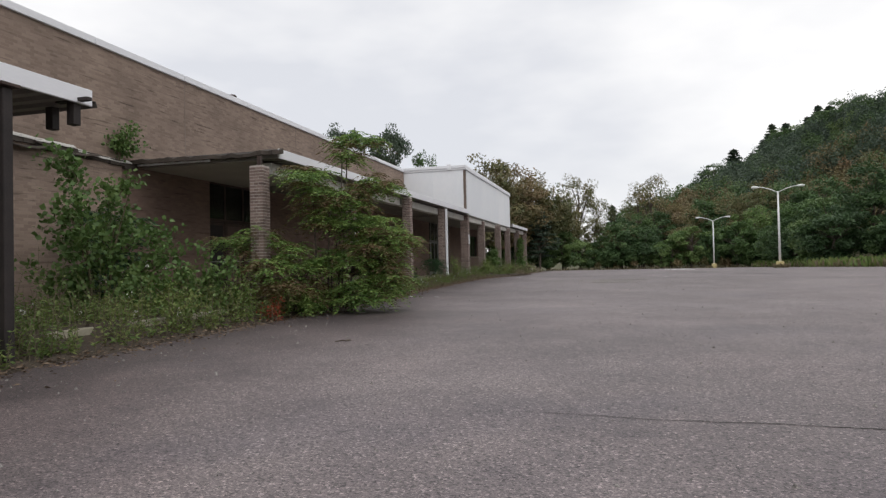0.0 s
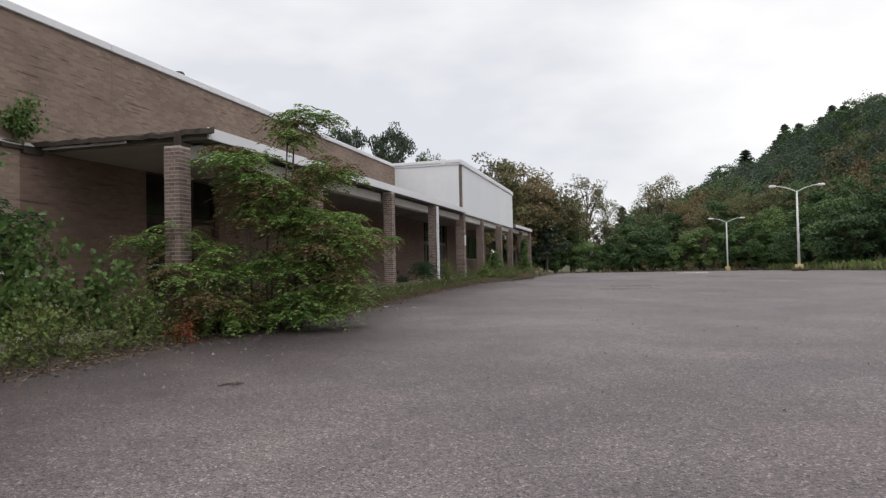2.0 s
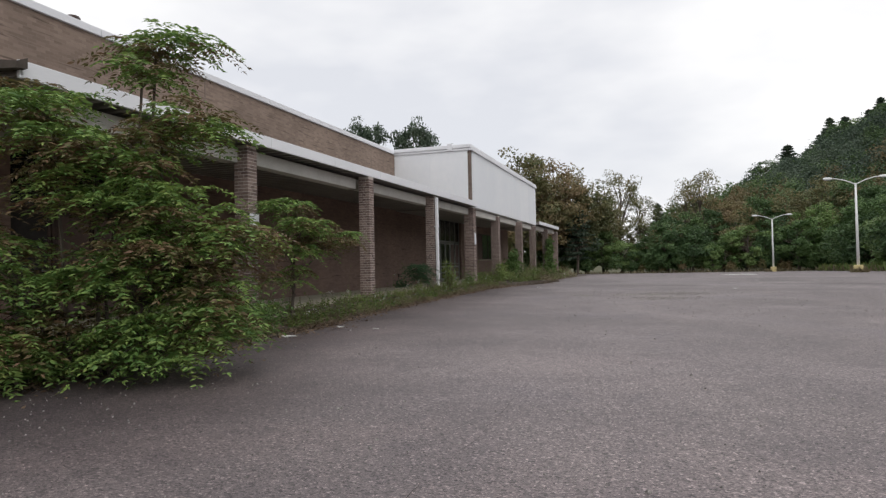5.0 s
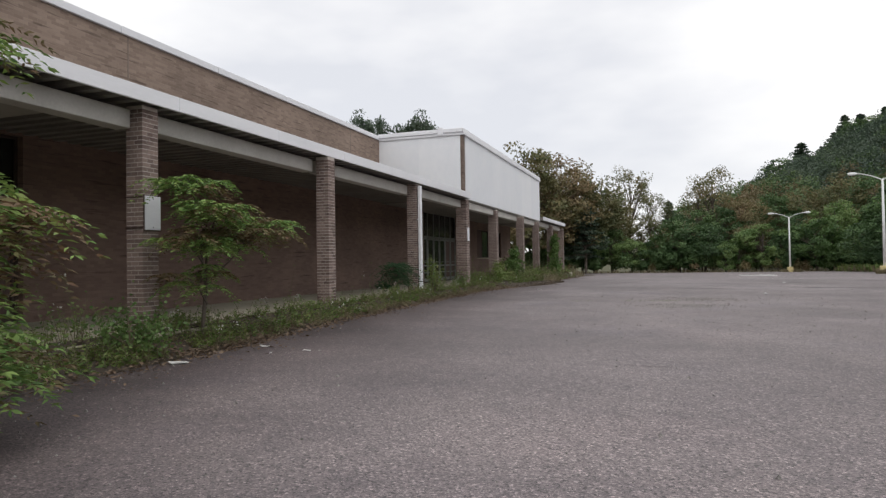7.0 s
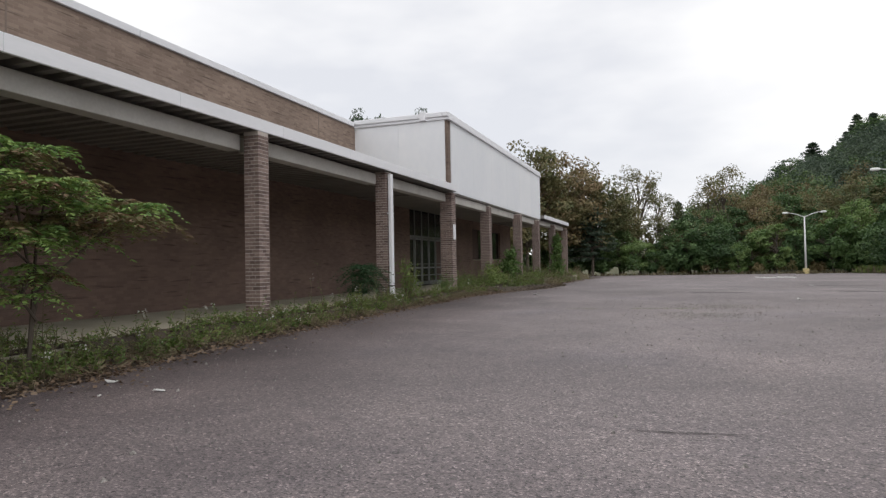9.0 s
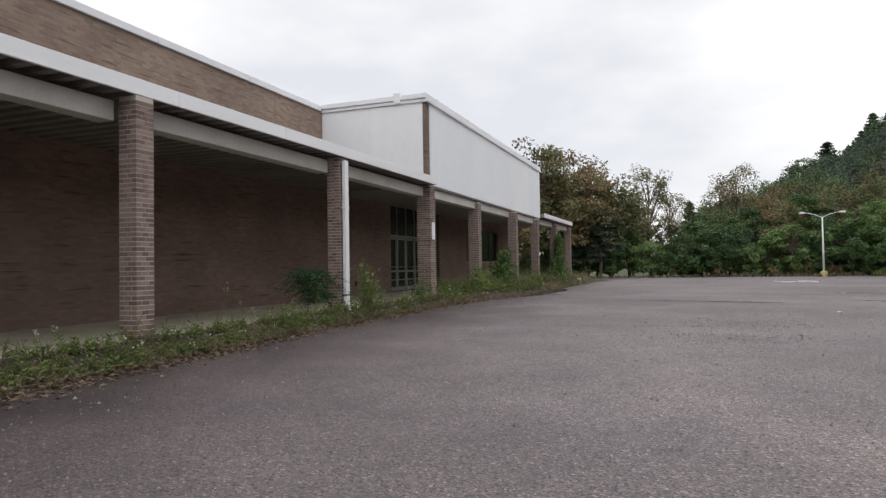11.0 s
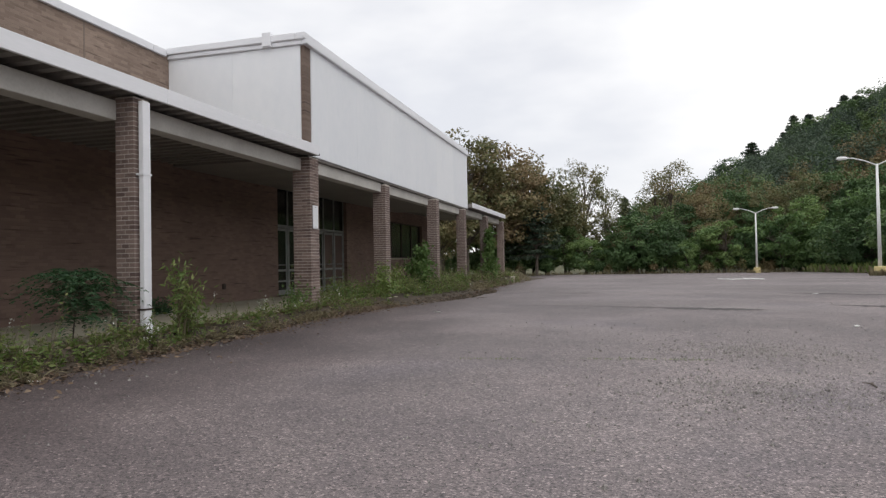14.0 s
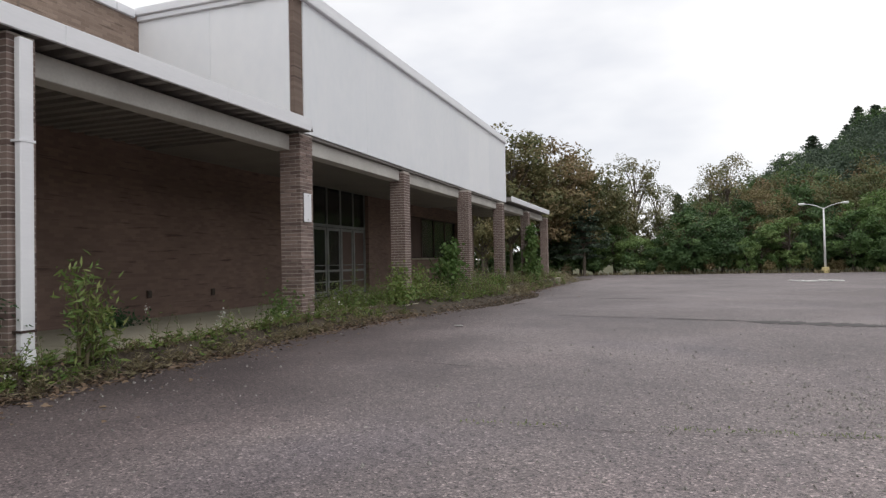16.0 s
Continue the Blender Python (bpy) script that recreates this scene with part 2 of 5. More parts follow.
M_POLE = surface("galvanised_pole", (0.74, 0.75, 0.75), (0.88, 0.88, 0.87), 2, 20, 0.45, 0.05)
M_YELLOW = surface("faded_yellow_concrete", (0.5, 0.4, 0.16), (0.7, 0.6, 0.34), 3, 30, 0.85, 0.2)
M_ALU = surface("dull_aluminium", (0.16, 0.165, 0.16), (0.32, 0.325, 0.315), 3, 30, 0.5, 0.05, metal=0.3)
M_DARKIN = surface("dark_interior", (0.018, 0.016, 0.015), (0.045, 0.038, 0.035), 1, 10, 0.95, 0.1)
M_BOARD = surface("stained_board", (0.07, 0.045, 0.038), (0.13, 0.085, 0.07), 1, 12, 0.8, 0.1)
M_BARK = surface("bark", (0.06, 0.048, 0.038), (0.17, 0.14, 0.115), 6, 40, 0.95, 0.6, stretch=(1, 1, 0.3))
M_STEM = surface("green_brown_stem", (0.09, 0.07, 0.04), (0.16, 0.14, 0.08), 6, 40, 0.8, 0.2)
M_PAPER = surface("white_litter", (0.6, 0.6, 0.58), (0.8, 0.8, 0.78), 5, 40, 0.7, 0.1)
M_CRACK = surface("asphalt_crack", (0.025, 0.023, 0.021), (0.06, 0.055, 0.05), 3, 40, 0.95, 0.3)
M_TAR = surface("dark_asphalt_patch", (0.06, 0.056, 0.055), (0.12, 0.11, 0.108), 0.9, 40, 0.9, 0.3)
M_SUMAC = leaf_material("compound_leaves", [(0.058, 0.13, 0.04), (0.135, 0.25, 0.064), (0.27, 0.38, 0.1), (0.33, 0.23, 0.09)])
M_SUMAC_OLD = leaf_material("reddish_compound_leaves", [(0.075, 0.095, 0.034), (0.14, 0.13, 0.048), (0.19, 0.12, 0.065), (0.22, 0.09, 0.06)])
M_BROAD = leaf_material("round_leaves", [(0.055, 0.115, 0.03), (0.11, 0.19, 0.05), (0.19, 0.27, 0.085)])
M_WEED = leaf_material("weed_leaves", [(0.05, 0.105, 0.026), (0.12, 0.2, 0.048), (0.21, 0.26, 0.075), (0.33, 0.27, 0.13)])
M_STRAW = leaf_material("dry_grass", [(0.16, 0.13, 0.075), (0.24, 0.2, 0.12), (0.12, 0.13, 0.05)])
M_DEAD = leaf_material("fallen_leaves", [(0.07, 0.042, 0.028), (0.17, 0.115, 0.075), (0.32, 0.245, 0.18)], 0.05, 0.9)
M_RED = leaf_material("red_leaves", [(0.2, 0.03, 0.018), (0.32, 0.07, 0.03), (0.15, 0.07, 0.03)])
M_FERN = leaf_material("dark_fern_leaves", [(0.025, 0.065, 0.03), (0.042, 0.1, 0.04), (0.072, 0.15, 0.054)])
M_FLOWER = leaf_material("white_flowers", [(0.55, 0.55, 0.5), (0.75, 0.75, 0.7)])
M_FAR_GREEN = leaf_material("tree_leaves_green", [(0.045, 0.09, 0.034), (0.085, 0.155, 0.052), (0.15, 0.225, 0.08)], 0.25, 0.6, 0.3, 0.85, 0.4)
M_FAR_LIGHT = leaf_material("tree_leaves_light_green", [(0.07, 0.135, 0.04), (0.125, 0.21, 0.06), (0.2, 0.285, 0.095)], 0.28, 0.6, 0.3, 0.85, 0.35)
M_FAR_BROWN = leaf_material("tree_leaves_browning", [(0.11, 0.13, 0.055), (0.2, 0.182, 0.08), (0.29, 0.205, 0.115)], 0.3, 0.6, 0.25, 0.8, 0.35)
# needle greens, here and on the hill, are lightened to carry distance haze
M_FAR_PINE = leaf_material("hazed_pine_needles", [(0.06, 0.092, 0.066), (0.085, 0.122, 0.08), (0.11, 0.145, 0.092)], 0.45, 0.6, 0.2, 0.8, 0.3)
M_HILL_GREEN = leaf_material("hillside_leaves_green", [(0.052, 0.094, 0.04), (0.092, 0.152, 0.058), (0.14, 0.205, 0.082)], 0.3, 0.6, 0.07, 0.9)
M_HILL_LIGHT = leaf_material("hillside_leaves_light", [(0.08, 0.135, 0.05), (0.125, 0.19, 0.066), (0.18, 0.245, 0.095)], 0.3, 0.6, 0.07, 0.9)
M_HILL_BROWN = leaf_material("hillside_leaves_browning", [(0.115, 0.125, 0.055), (0.185, 0.155, 0.075), (0.27, 0.175, 0.1)], 0.3, 0.6, 0.08, 0.9)
M_HILL_PINE = leaf_material("hazed_hillside_needles", [(0.05, 0.08, 0.058), (0.072, 0.106, 0.07), (0.1, 0.135, 0.085)], 0.35, 0.6, 0.06, 0.9)
m_glass, gn, gl, gp = base_material("dirty_glass")
gp.inputs["Base Color"].default_value = (0.06, 0.06, 0.058, 1)
gp.inputs["Roughness"].default_value, gp.inputs["Transmission Weight"].default_value = 0.15, 0.8
M_GLASS = m_glass


# ---- shapes ----
class Shape:
    """Collects boxes, tubes and loose faces into one mesh."""

    def __init__(self):
        self.v, self.f = [], []

    def add(self, verts, faces):
        k = len(self.v)
        self.v += [tuple(p) for p in verts]
        self.f += [tuple(k + i for i in f) for f in faces]
        return self

    def box(self, x0, y0, z0, x1, y1, z1, c=0.0):
        """A box, with its upright and level edges chamfered by c."""
        if not c:
            v = [(x, y, z) for z in (z0, z1) for x, y in ((x0, y0), (x1, y0), (x1, y1), (x0, y1))]
            return self.add(v, [(3, 2, 1, 0), (4, 5, 6, 7), (0, 1, 5, 4), (1, 2, 6, 5), (2, 3, 7, 6), (3, 0, 4, 7)])
        bm = bmesh.new()
        bmesh.ops.create_cube(bm, size=1, matrix=Matrix.LocRotScale(((x0 + x1) / 2, (y0 + y1) / 2, (z0 + z1) / 2), None, (x1 - x0, y1 - y0, z1 - z0)))
        bmesh.ops.bevel(bm, geom=bm.edges[:], offset=c, segments=1, affect="EDGES")
        bm.verts.index_update()
        self.add([p.co for p in bm.verts], [[p.index for p in f.verts] for f in bm.faces])
        bm.free()
        return self

    def tube(self, points, radii, sides=6):
        k, n = len(self.v), len(points)
        pts = [Vector(p) for p in points]
        for i, p in enumerate(pts):
            d = (pts[min(i + 1, n - 1)] - pts[max(i - 1, 0)]).normalized()
            a = d.cross(Vector((0.3, 0.9, 0.1))).normalized()
            b = d.cross(a)
            for j in range(sides):
                w = 2 * math.pi * j / sides
                self.v.append(tuple(p + (a * math.cos(w) + b * math.sin(w)) * radii[i]))
        for i in range(n - 1):
            for j in range(sides):
                self.f.append((k + i * sides + j, k + i * sides + (j + 1) % sides, k + (i + 1) * sides + (j + 1) % sides, k + (i + 1) * sides + j))
        self.f.append(tuple(k + j for j in reversed(range(sides))))
        self.f.append(tuple(k + (n - 1) * sides + j for j in range(sides)))
        return self

    def mesh(self, name, material, smooth=False):
        me = bpy.data.meshes.new(name)
        me.from_pydata(self.v, [], self.f)
        me.materials.append(material)
        if smooth:
            me.shade_smooth()
        return me


def thing(name, at, label, category, group="", kind=""):
    """An empty at the thing's base, which parents its parts."""
    ob = new(name)
    ob.matrix_basis = at if isinstance(at, Matrix) else Matrix.Translation(at)
    return tagged(ob, label, category, group, kind)


def part(name, shape, material, parent, label="", smooth=False, m=None):
    me = shape.mesh(name, material, smooth) if isinstance(shape, Shape) else shape
    ob = new(name, me)
    ob.parent = parent
    if m is not None:
        ob.matrix_basis = m
    return tagged(ob, label)


def solo(name, shape, material, label="", category="", group="", kind="", smooth=False):
    me = shape.mesh(name, material, smooth) if isinstance(shape, Shape) else shape
    return tagged(new(name, me), label, category, group, kind)


def smooth_steps(x, xs, ys):
    """Height between given stations, eased from one to the next."""
    for a, b, p, q in zip(xs, xs[1:], ys, ys[1:]):
        if x <= b:
            u = max(0.0, (x - a) / (b - a))
            return p + (q - p) * u
    return ys[-1]


def leaf_mesh(name, pos, way, size, width, material, rng, flat=0.5, out=None):
    """One folded leaf for each row of pos, pointing along way. size: an array; width: share of the length; flat: how level the leaves lie."""
    n = len(pos)
    way = way / np.linalg.norm(way, axis=1, keepdims=True)
    up = rng.normal(size=(n, 3)) * (1 - flat)
    up[:, 2] += flat * 1.2
    if out is not None:
        up = up * 0.45 + out * 1.0
    side = np.cross(way, up)
    side /= np.linalg.norm(side, axis=1, keepdims=True) + 1e-9
    nor = np.cross(side, way)
    s = size[:, None]
    mid = pos + way * s * 0.45
    v = np.stack([pos, mid + side * s * width / 2 + nor * s * 0.06, pos + way * s - nor * s * 0.05, mid - side * s * width / 2 + nor * s * 0.06], 1).reshape(-1, 3)
    me = bpy.data.meshes.new(name)
    me.vertices.add(4 * n)
    me.vertices.foreach_set("co", v.astype(np.float32).ravel())
    me.loops.add(4 * n)
    me.loops.foreach_set("vertex_index", np.arange(4 * n, dtype=np.int32))
    me.polygons.add(n)
    me.polygons.foreach_set("loop_start", np.arange(0, 4 * n, 4, dtype=np.int32))
    me.update(calc_edges=True)
    me.materials.append(material)
    return me


def ball(rng, n, inner=0.0):
    d = rng.normal(size=(n, 3))
    d /= np.linalg.norm(d, axis=1, keepdims=True)
    return d * (rng.uniform(inner ** 3, 1, n) ** (1 / 3))[:, None]


# ---- ground ----
def lot_z(y):
    return smooth_steps(y, (-80, -33, -13, 0, 7, 20, 52, 91, 130), (-0.9, -0.45, -0.33, -0.26, -0.24, -0.31, -0.74, -1.31, -1.8))


def hill_z(x, y):
    r = smooth_steps(x, (-150, -40, 10, 45, 76, 96, 121, 165, 320), (2, 5, 11, 24, 37, 48, 61, 70, 80))
    u = min(max((y - 118) / 228, 0), 1)
    return r * u * u * (3 - 2 * u)


def spread_steps(stops):
    out = []
    for a, b, n in stops:
        out += [a + (b - a) * i / n for i in range(n)]
    return out + [stops[-1][1]]


def sheet(name, xs, ys, height, material):
    s = Shape()
    s.v = [(x, y, height(x, y)) for y in ys for x in xs]
    w = len(xs)
    s.f = [(j * w + i, j * w + i + 1, (j + 1) * w + i + 1, (j + 1) * w + i) for j in range(len(ys) - 1) for i in range(w - 1)]
    return s.mesh(name, material, True)


tagged(new("ground", sheet("ground", spread_steps([(-2500, -200, 6), (-200, 400, 60), (400, 2500, 6)]), spread_steps([(-2500, -80, 8), (-80, 140, 44), (140, 420, 40), (420, 2600, 8)]),
       lambda x, y: lot_z(y) - 0.09 + hill_z(x, y) + (0.6 * noise.noise((x * 0.05, y * 0.05, 3)) if y > 120 else 0), M_TERRAIN)),
       "rough grass ground rising to a wooded hill", "ground", kind="structure")
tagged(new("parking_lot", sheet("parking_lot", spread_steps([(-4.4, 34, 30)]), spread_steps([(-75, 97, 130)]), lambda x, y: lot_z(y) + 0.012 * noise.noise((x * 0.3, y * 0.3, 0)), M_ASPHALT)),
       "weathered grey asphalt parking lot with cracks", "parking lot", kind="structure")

# ---- building ----
WX = -4.3          # front face of the long brick wall
ROOF = 6.93


# walls with their two entrances
DOORS = ((-14.7, -11.3, 3.8), (12.0, 18.1, 3.93))
WINDOW = (22.6, 29.7, 1.33, 3.35)
LOWER_Y, LOWER_Z = -18.67, 3.97
s = Shape()
s.box(WX - 0.35, -70.0, -0.6, WX, LOWER_Y, ROOF)
s.box(WX - 0.35, LOWER_Y, LOWER_Z, WX, 33.0, ROOF)
solo("wall_front", s, M_WALL, "long tan brick wall with weathered darker courses", "wall", kind="structure")
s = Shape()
edges = [LOWER_Y] + [e for d in DOORS for e in d[:2]] + [WINDOW[0], WINDOW[1], 33.0]
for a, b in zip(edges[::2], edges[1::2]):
    s.box(WX - 0.35, a, -0.6, WX, b, LOWER_Z)
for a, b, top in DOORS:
    s.box(WX - 0.35, a, top, WX, b, LOWER_Z)
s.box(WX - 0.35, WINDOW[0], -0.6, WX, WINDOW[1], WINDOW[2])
s.box(WX - 0.35, WINDOW[0], WINDOW[3], WX, WINDOW[1], LOWER_Z)
solo("wall_lower", s, M_LOWER, "dark brown brick wall beneath the canopy", "wall", kind="structure")
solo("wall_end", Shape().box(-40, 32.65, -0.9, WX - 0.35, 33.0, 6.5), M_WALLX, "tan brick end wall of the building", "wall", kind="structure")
solo("wall_back", Shape().box(-40.3, -70, -0.9, -40, 33, 6.5), M_WALL, "tan brick back wall of the building", "wall", kind="structure")
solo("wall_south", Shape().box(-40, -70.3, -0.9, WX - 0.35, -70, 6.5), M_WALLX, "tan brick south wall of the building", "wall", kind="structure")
solo("roof", Shape().box(-40, -70, 6.3, WX - 0.35, 32.65, 6.48), M_ROOF, "flat felt roof behind the parapet", "roof", kind="structure")
coping = thing("coping", (0, 0, 0), "white metal coping along the top of the brick wall", "coping", kind="structure")
y = -70.0
while y < 6.0:
    e = min(y + 3.6, 6.12)
    part("coping_length", Shape().box(WX - 0.42, y + 0.008, ROOF - 0.14, WX + 0.07, e - 0.008, ROOF + 0.05, 0.012), M_WHITE, coping)
    y += 3.6
vent = thing("roof_vent", (WX - 0.2, -12.97, ROOF + 0.05), "small dark metal vent on the roof edge", "vent")
part("vent_body", Shape().tube([(0, 0, -0.1), (0, 0, 0.08)], [0.07, 0.07], 8), M_RUST, vent)
part("vent_cap", Shape().tube([(0, 0, 0.08), (0, 0, 0.14)], [0.17, 0.13], 8), M_RUST, vent)
# control joints in the brick
for y in (-15.93, -8.54, 3.38):
    solo("trim", Shape().box(WX, y - 0.02, 4.2, WX + 0.004, y + 0.02, ROOF - 0.14), M_JOINT, "pale vertical control joint in the brick wall", "joint", kind="structure")

# rooms behind the entrances, near-black: their unlit darkness is put into the colour
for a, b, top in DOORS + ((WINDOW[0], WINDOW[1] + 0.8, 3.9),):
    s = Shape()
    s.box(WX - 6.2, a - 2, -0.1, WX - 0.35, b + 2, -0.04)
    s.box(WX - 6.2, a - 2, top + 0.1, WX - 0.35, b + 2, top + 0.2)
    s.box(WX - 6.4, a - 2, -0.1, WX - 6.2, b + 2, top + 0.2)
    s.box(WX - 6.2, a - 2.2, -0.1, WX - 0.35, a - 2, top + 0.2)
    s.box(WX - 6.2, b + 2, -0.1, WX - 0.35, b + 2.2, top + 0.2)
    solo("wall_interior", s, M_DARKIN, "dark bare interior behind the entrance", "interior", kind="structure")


def entrance(name, a, b, top, leaves, label, frame_mat, pane):
    """An aluminium storefront: outer frame, transoms, and door leaves with low rails, push bars and glass."""
    e = thing(name, (WX - 0.2, a, -0.04), label, "entrance", kind="structure")
    w, h = b - a, top + 0.04
    d, head = 0.06, 2.5
    fr = Shape()
    fr.box(-0.05, 0, 0, 0.05, d, h).box(-0.05, w - d, 0, 0.05, w, h).box(-0.05, d, h - d, 0.05, w - d, h).box(-0.05, d, head, 0.05, w - d, head + 0.1)
    step = w / leaves
    for i in range(1, leaves):
        fr.box(-0.05, i * step - d / 2, 0, 0.05, i * step + d / 2, h - d)
    part("frame", fr, frame_mat, e)
    for i in range(leaves):
        y0, y1 = i * step + d, (i + 1) * step - d
        part("transom_pane", Shape().box(-0.012, y0 - 0.02, head + 0.1, 0.012, y1 + 0.02, h - d), M_GLASS, e).visible_shadow = False
        s2 = Shape()
        s2.box(-0.03, y0, 0.02, 0.03, y0 + 0.07, head - 0.02).box(-0.03, y1 - 0.07, 0.02, 0.03, y1, head - 0.02)
        s2.box(-0.03, y0 + 0.07, 0.02, 0.03, y1 - 0.07, 0.2).box(-0.03, y0 + 0.07, head - 0.12, 0.03, y1 - 0.07, head - 0.02)
        s2.box(-0.03, y0 + 0.07, 0.88, 0.03, y1 - 0.07, 0.96)
        s2.box(-0.025, y0 + 0.07, 0.5, 0.025, y1 - 0.07, 0.55)
        leaf = part("door_leaf", s2, frame_mat, e)
        part("glass", Shape().box(-0.008, y0 + 0.07, 0.2, 0.008, y1 - 0.07, head - 0.12), pane if i < leaves - 2 else M_BOARD, leaf).visible_shadow = False
        part("push_bar", Shape().tube([(0.03, y0 + 0.08, 1.12), (0.09, y0 + 0.1, 1.12), (0.09, y1 - 0.1, 1.12), (0.03, y1 - 0.08, 1.12)], [0.016] * 4, 6), M_ALU, leaf)
    return e


# opaque near-black pane: the dark opening is painted into its colour
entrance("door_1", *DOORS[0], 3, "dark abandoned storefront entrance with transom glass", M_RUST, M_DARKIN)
entrance("door_2", *DOORS[1], 6, "aluminium double entrance doors with dirty glass and low panes", M_ALU, M_GLASS)

win = thing("window_1", (WX - 0.18, WINDOW[0], WINDOW[2]), "dark storefront window above a low brick sill wall", "window", kind="structure")
ww, wh = WINDOW[1] - WINDOW[0], WINDOW[3] - WINDOW[2]
wf = Shape().box(-0.05, 0, 0, 0.05, ww, 0.06).box(-0.05, 0, wh - 0.06, 0.05, ww, wh).box(-0.05, 0, 0.06, 0.05, 0.06, wh - 0.06).box(-0.05, ww - 0.06, 0.06, 0.05, ww, wh - 0.06)
for i in range(1, 4):
    wf.box(-0.05, ww * i / 4 - 0.03, 0.06, 0.05, ww * i / 4 + 0.03, wh - 0.06)
part("window_frame", wf, M_RUST, win)
part("window_sill", Shape().box(0.05, 0.0, -0.06, 0.24, ww, 0.0, 0.008), M_CONC, win)
for i in range(4):
    part("pane", Shape().box(-0.01, ww * i / 4 + 0.03, 0.06, 0.01, ww * (i + 1) / 4 - 0.03, wh - 0.06), M_GLASS if i else M_BOARD, win).visible_shadow = False

# sidewalk and kerb
walkway = thing("pavement", (0, 0, 0), "stained concrete sidewalk under the canopy", "sidewalk", kind="structure")
y = -34.0
while y < 37:
    part("slab", Shape().box(WX, y + 0.006, -0.7, 0.12, y + 2.994, -0.05, 0.008), M_CONC, walkway)
    y += 3.0
kerb = thing("kerb", (0, 0, 0), "worn concrete kerb along the sidewalk", "kerb", kind="structure")
y = -34.0
while y < 37:
    part("kerb_stone", Shape().box(0.125, y + 0.006, -0.9, 0.25, y + 2.994, -0.045, 0.02), M_CONC, kerb)
    y += 3.0

# canopy: ribbed deck, flat soffit board, fascia
def fascia_z(y):
    return 3.88 + 0.004 * (y - 6.4)


def deck(y0, y1, x0, x1, dz):
    s = Shape()
    y = y0
    while y < y1 - 0.01:
        z = fascia_z(y) + dz
        zl, zh = z + 0.02, z + 0.11
        prof = ((y, zl), (y + 0.15, zl), (y + 0.18, zh), (y + 0.32, zh), (y + 0.35, zl))
        k = len(s.v)
        for x in (x0, x1):
            s.v += [(x, p, q) for p, q in prof]
        s.f += [(k + i, k + i + 1, k + 6 + i, k + 5 + i) for i in range(4)]
        y += 0.35
    z0, z1 = fascia_z(y0) + dz, fascia_z(y1) + dz
    s.add([(x0, y0, z0 + 0.14), (x1, y0, z0 + 0.14), (x1, y1, z1 + 0.14), (x0, y1, z1 + 0.14)], [(0, 1, 2, 3)])
    s.add([(x0, y0, z0 + 0.2), (x1, y0, z0 + 0.2), (x1, y1, z1 + 0.2), (x0, y1, z1 + 0.2)], [(3, 2, 1, 0)])
    s.add([(x0, y0, z0 + 0.02), (x1, y0, z0 + 0.02), (x1, y0, z0 + 0.2), (x0, y0, z0 + 0.2)], [(0, 1, 2, 3)])
    return s


def sloped(s, y0, y1, dz):
    """Sets a level shape on the canopy's slight fall."""
    s.v = [(x, y, z + fascia_z(y) + dz) for x, y, z in s.v]
    return s


def canopy(y0, y1, label, xf=0.1, dz=0.0):
    c = thing("canopy", (0, 0, 0), label, "canopy", kind="structure")
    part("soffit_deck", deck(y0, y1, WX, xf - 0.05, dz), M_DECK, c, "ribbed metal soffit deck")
    y = y0
    while y < y1 - 0.05:
        e = min(y + 3.1, y1)
        part("fascia_length", sloped(Shape().box(xf - 0.05, y + 0.002, 0.0, xf, e - 0.002, 0.255, 0.006), y, e, dz), M_WHITE, c, "white metal fascia")
        y += 3.1
    part("roof_sheet", sloped(Shape().box(WX, y0, 0.205, xf - 0.05, y1, 0.23), y0, y1, dz), M_ROOF, c)
    for q in (y0, y1 - 0.03):
        if q > -18 and q != 24.75:
            part("end_cap", sloped(Shape().box(-0.6, q + 0.03, 0.045, xf, q + 0.05, 0.24), q, q, dz), M_WHITE, c)
    return c


canopy(-34.0, -25.05, "white-edged flat canopy with its torn end", 0.78, -0.28)
canopy(-17.95, 6.4, "long flat canopy with white fascia and ribbed metal soffit")
canopy(24.75, 35.1, "low flat canopy with white fascia beyond the box")

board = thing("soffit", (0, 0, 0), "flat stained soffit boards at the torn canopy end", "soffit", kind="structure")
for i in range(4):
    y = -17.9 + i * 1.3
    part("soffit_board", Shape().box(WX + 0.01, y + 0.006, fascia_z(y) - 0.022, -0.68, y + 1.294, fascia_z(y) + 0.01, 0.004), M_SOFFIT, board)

# column line: near corner y, far corner y, top, whether the bricks are single parts, front face x
COLS = ((-19.25, -18.9, 3.4, 1, 0.34), (-12.42, -12.07, 3.8, 1, -0.09), (-6.46, -6.11, 3.82, 1, 0.1), (-0.02, 0.33, 3.84, 1, -0.02), (6.26, 6.74, 3.84, 1, -0.1),
        (12.05, 12.5, 3.8, 0, -0.2), (17.73, 18.16, 3.8, 0, 0.03), (23.4, 23.83, 3.8, 0, -0.08), (29.3, 29.73, 3.8, 0, -0.08), (35.0, 35.43, 3.8, 0, -0.08))
beam = thing("canopy_beam", (0, 0, 0), "cream painted beam between the brick columns", "beam", kind="structure")
for (a0, a1, *_), (b0, *_) in zip(COLS, COLS[1:]):
    if a0 > -20:
        hi = fascia_z(a1) - 0.04 if a0 < 6 or a0 > 23 else 3.84
        part("beam_length", Shape().box(-0.66, a1 + 0.005 if a0 > -18 else -17.6, hi - 0.32, -0.34, b0 - 0.005, hi, 0.01), M_CREAM, beam)

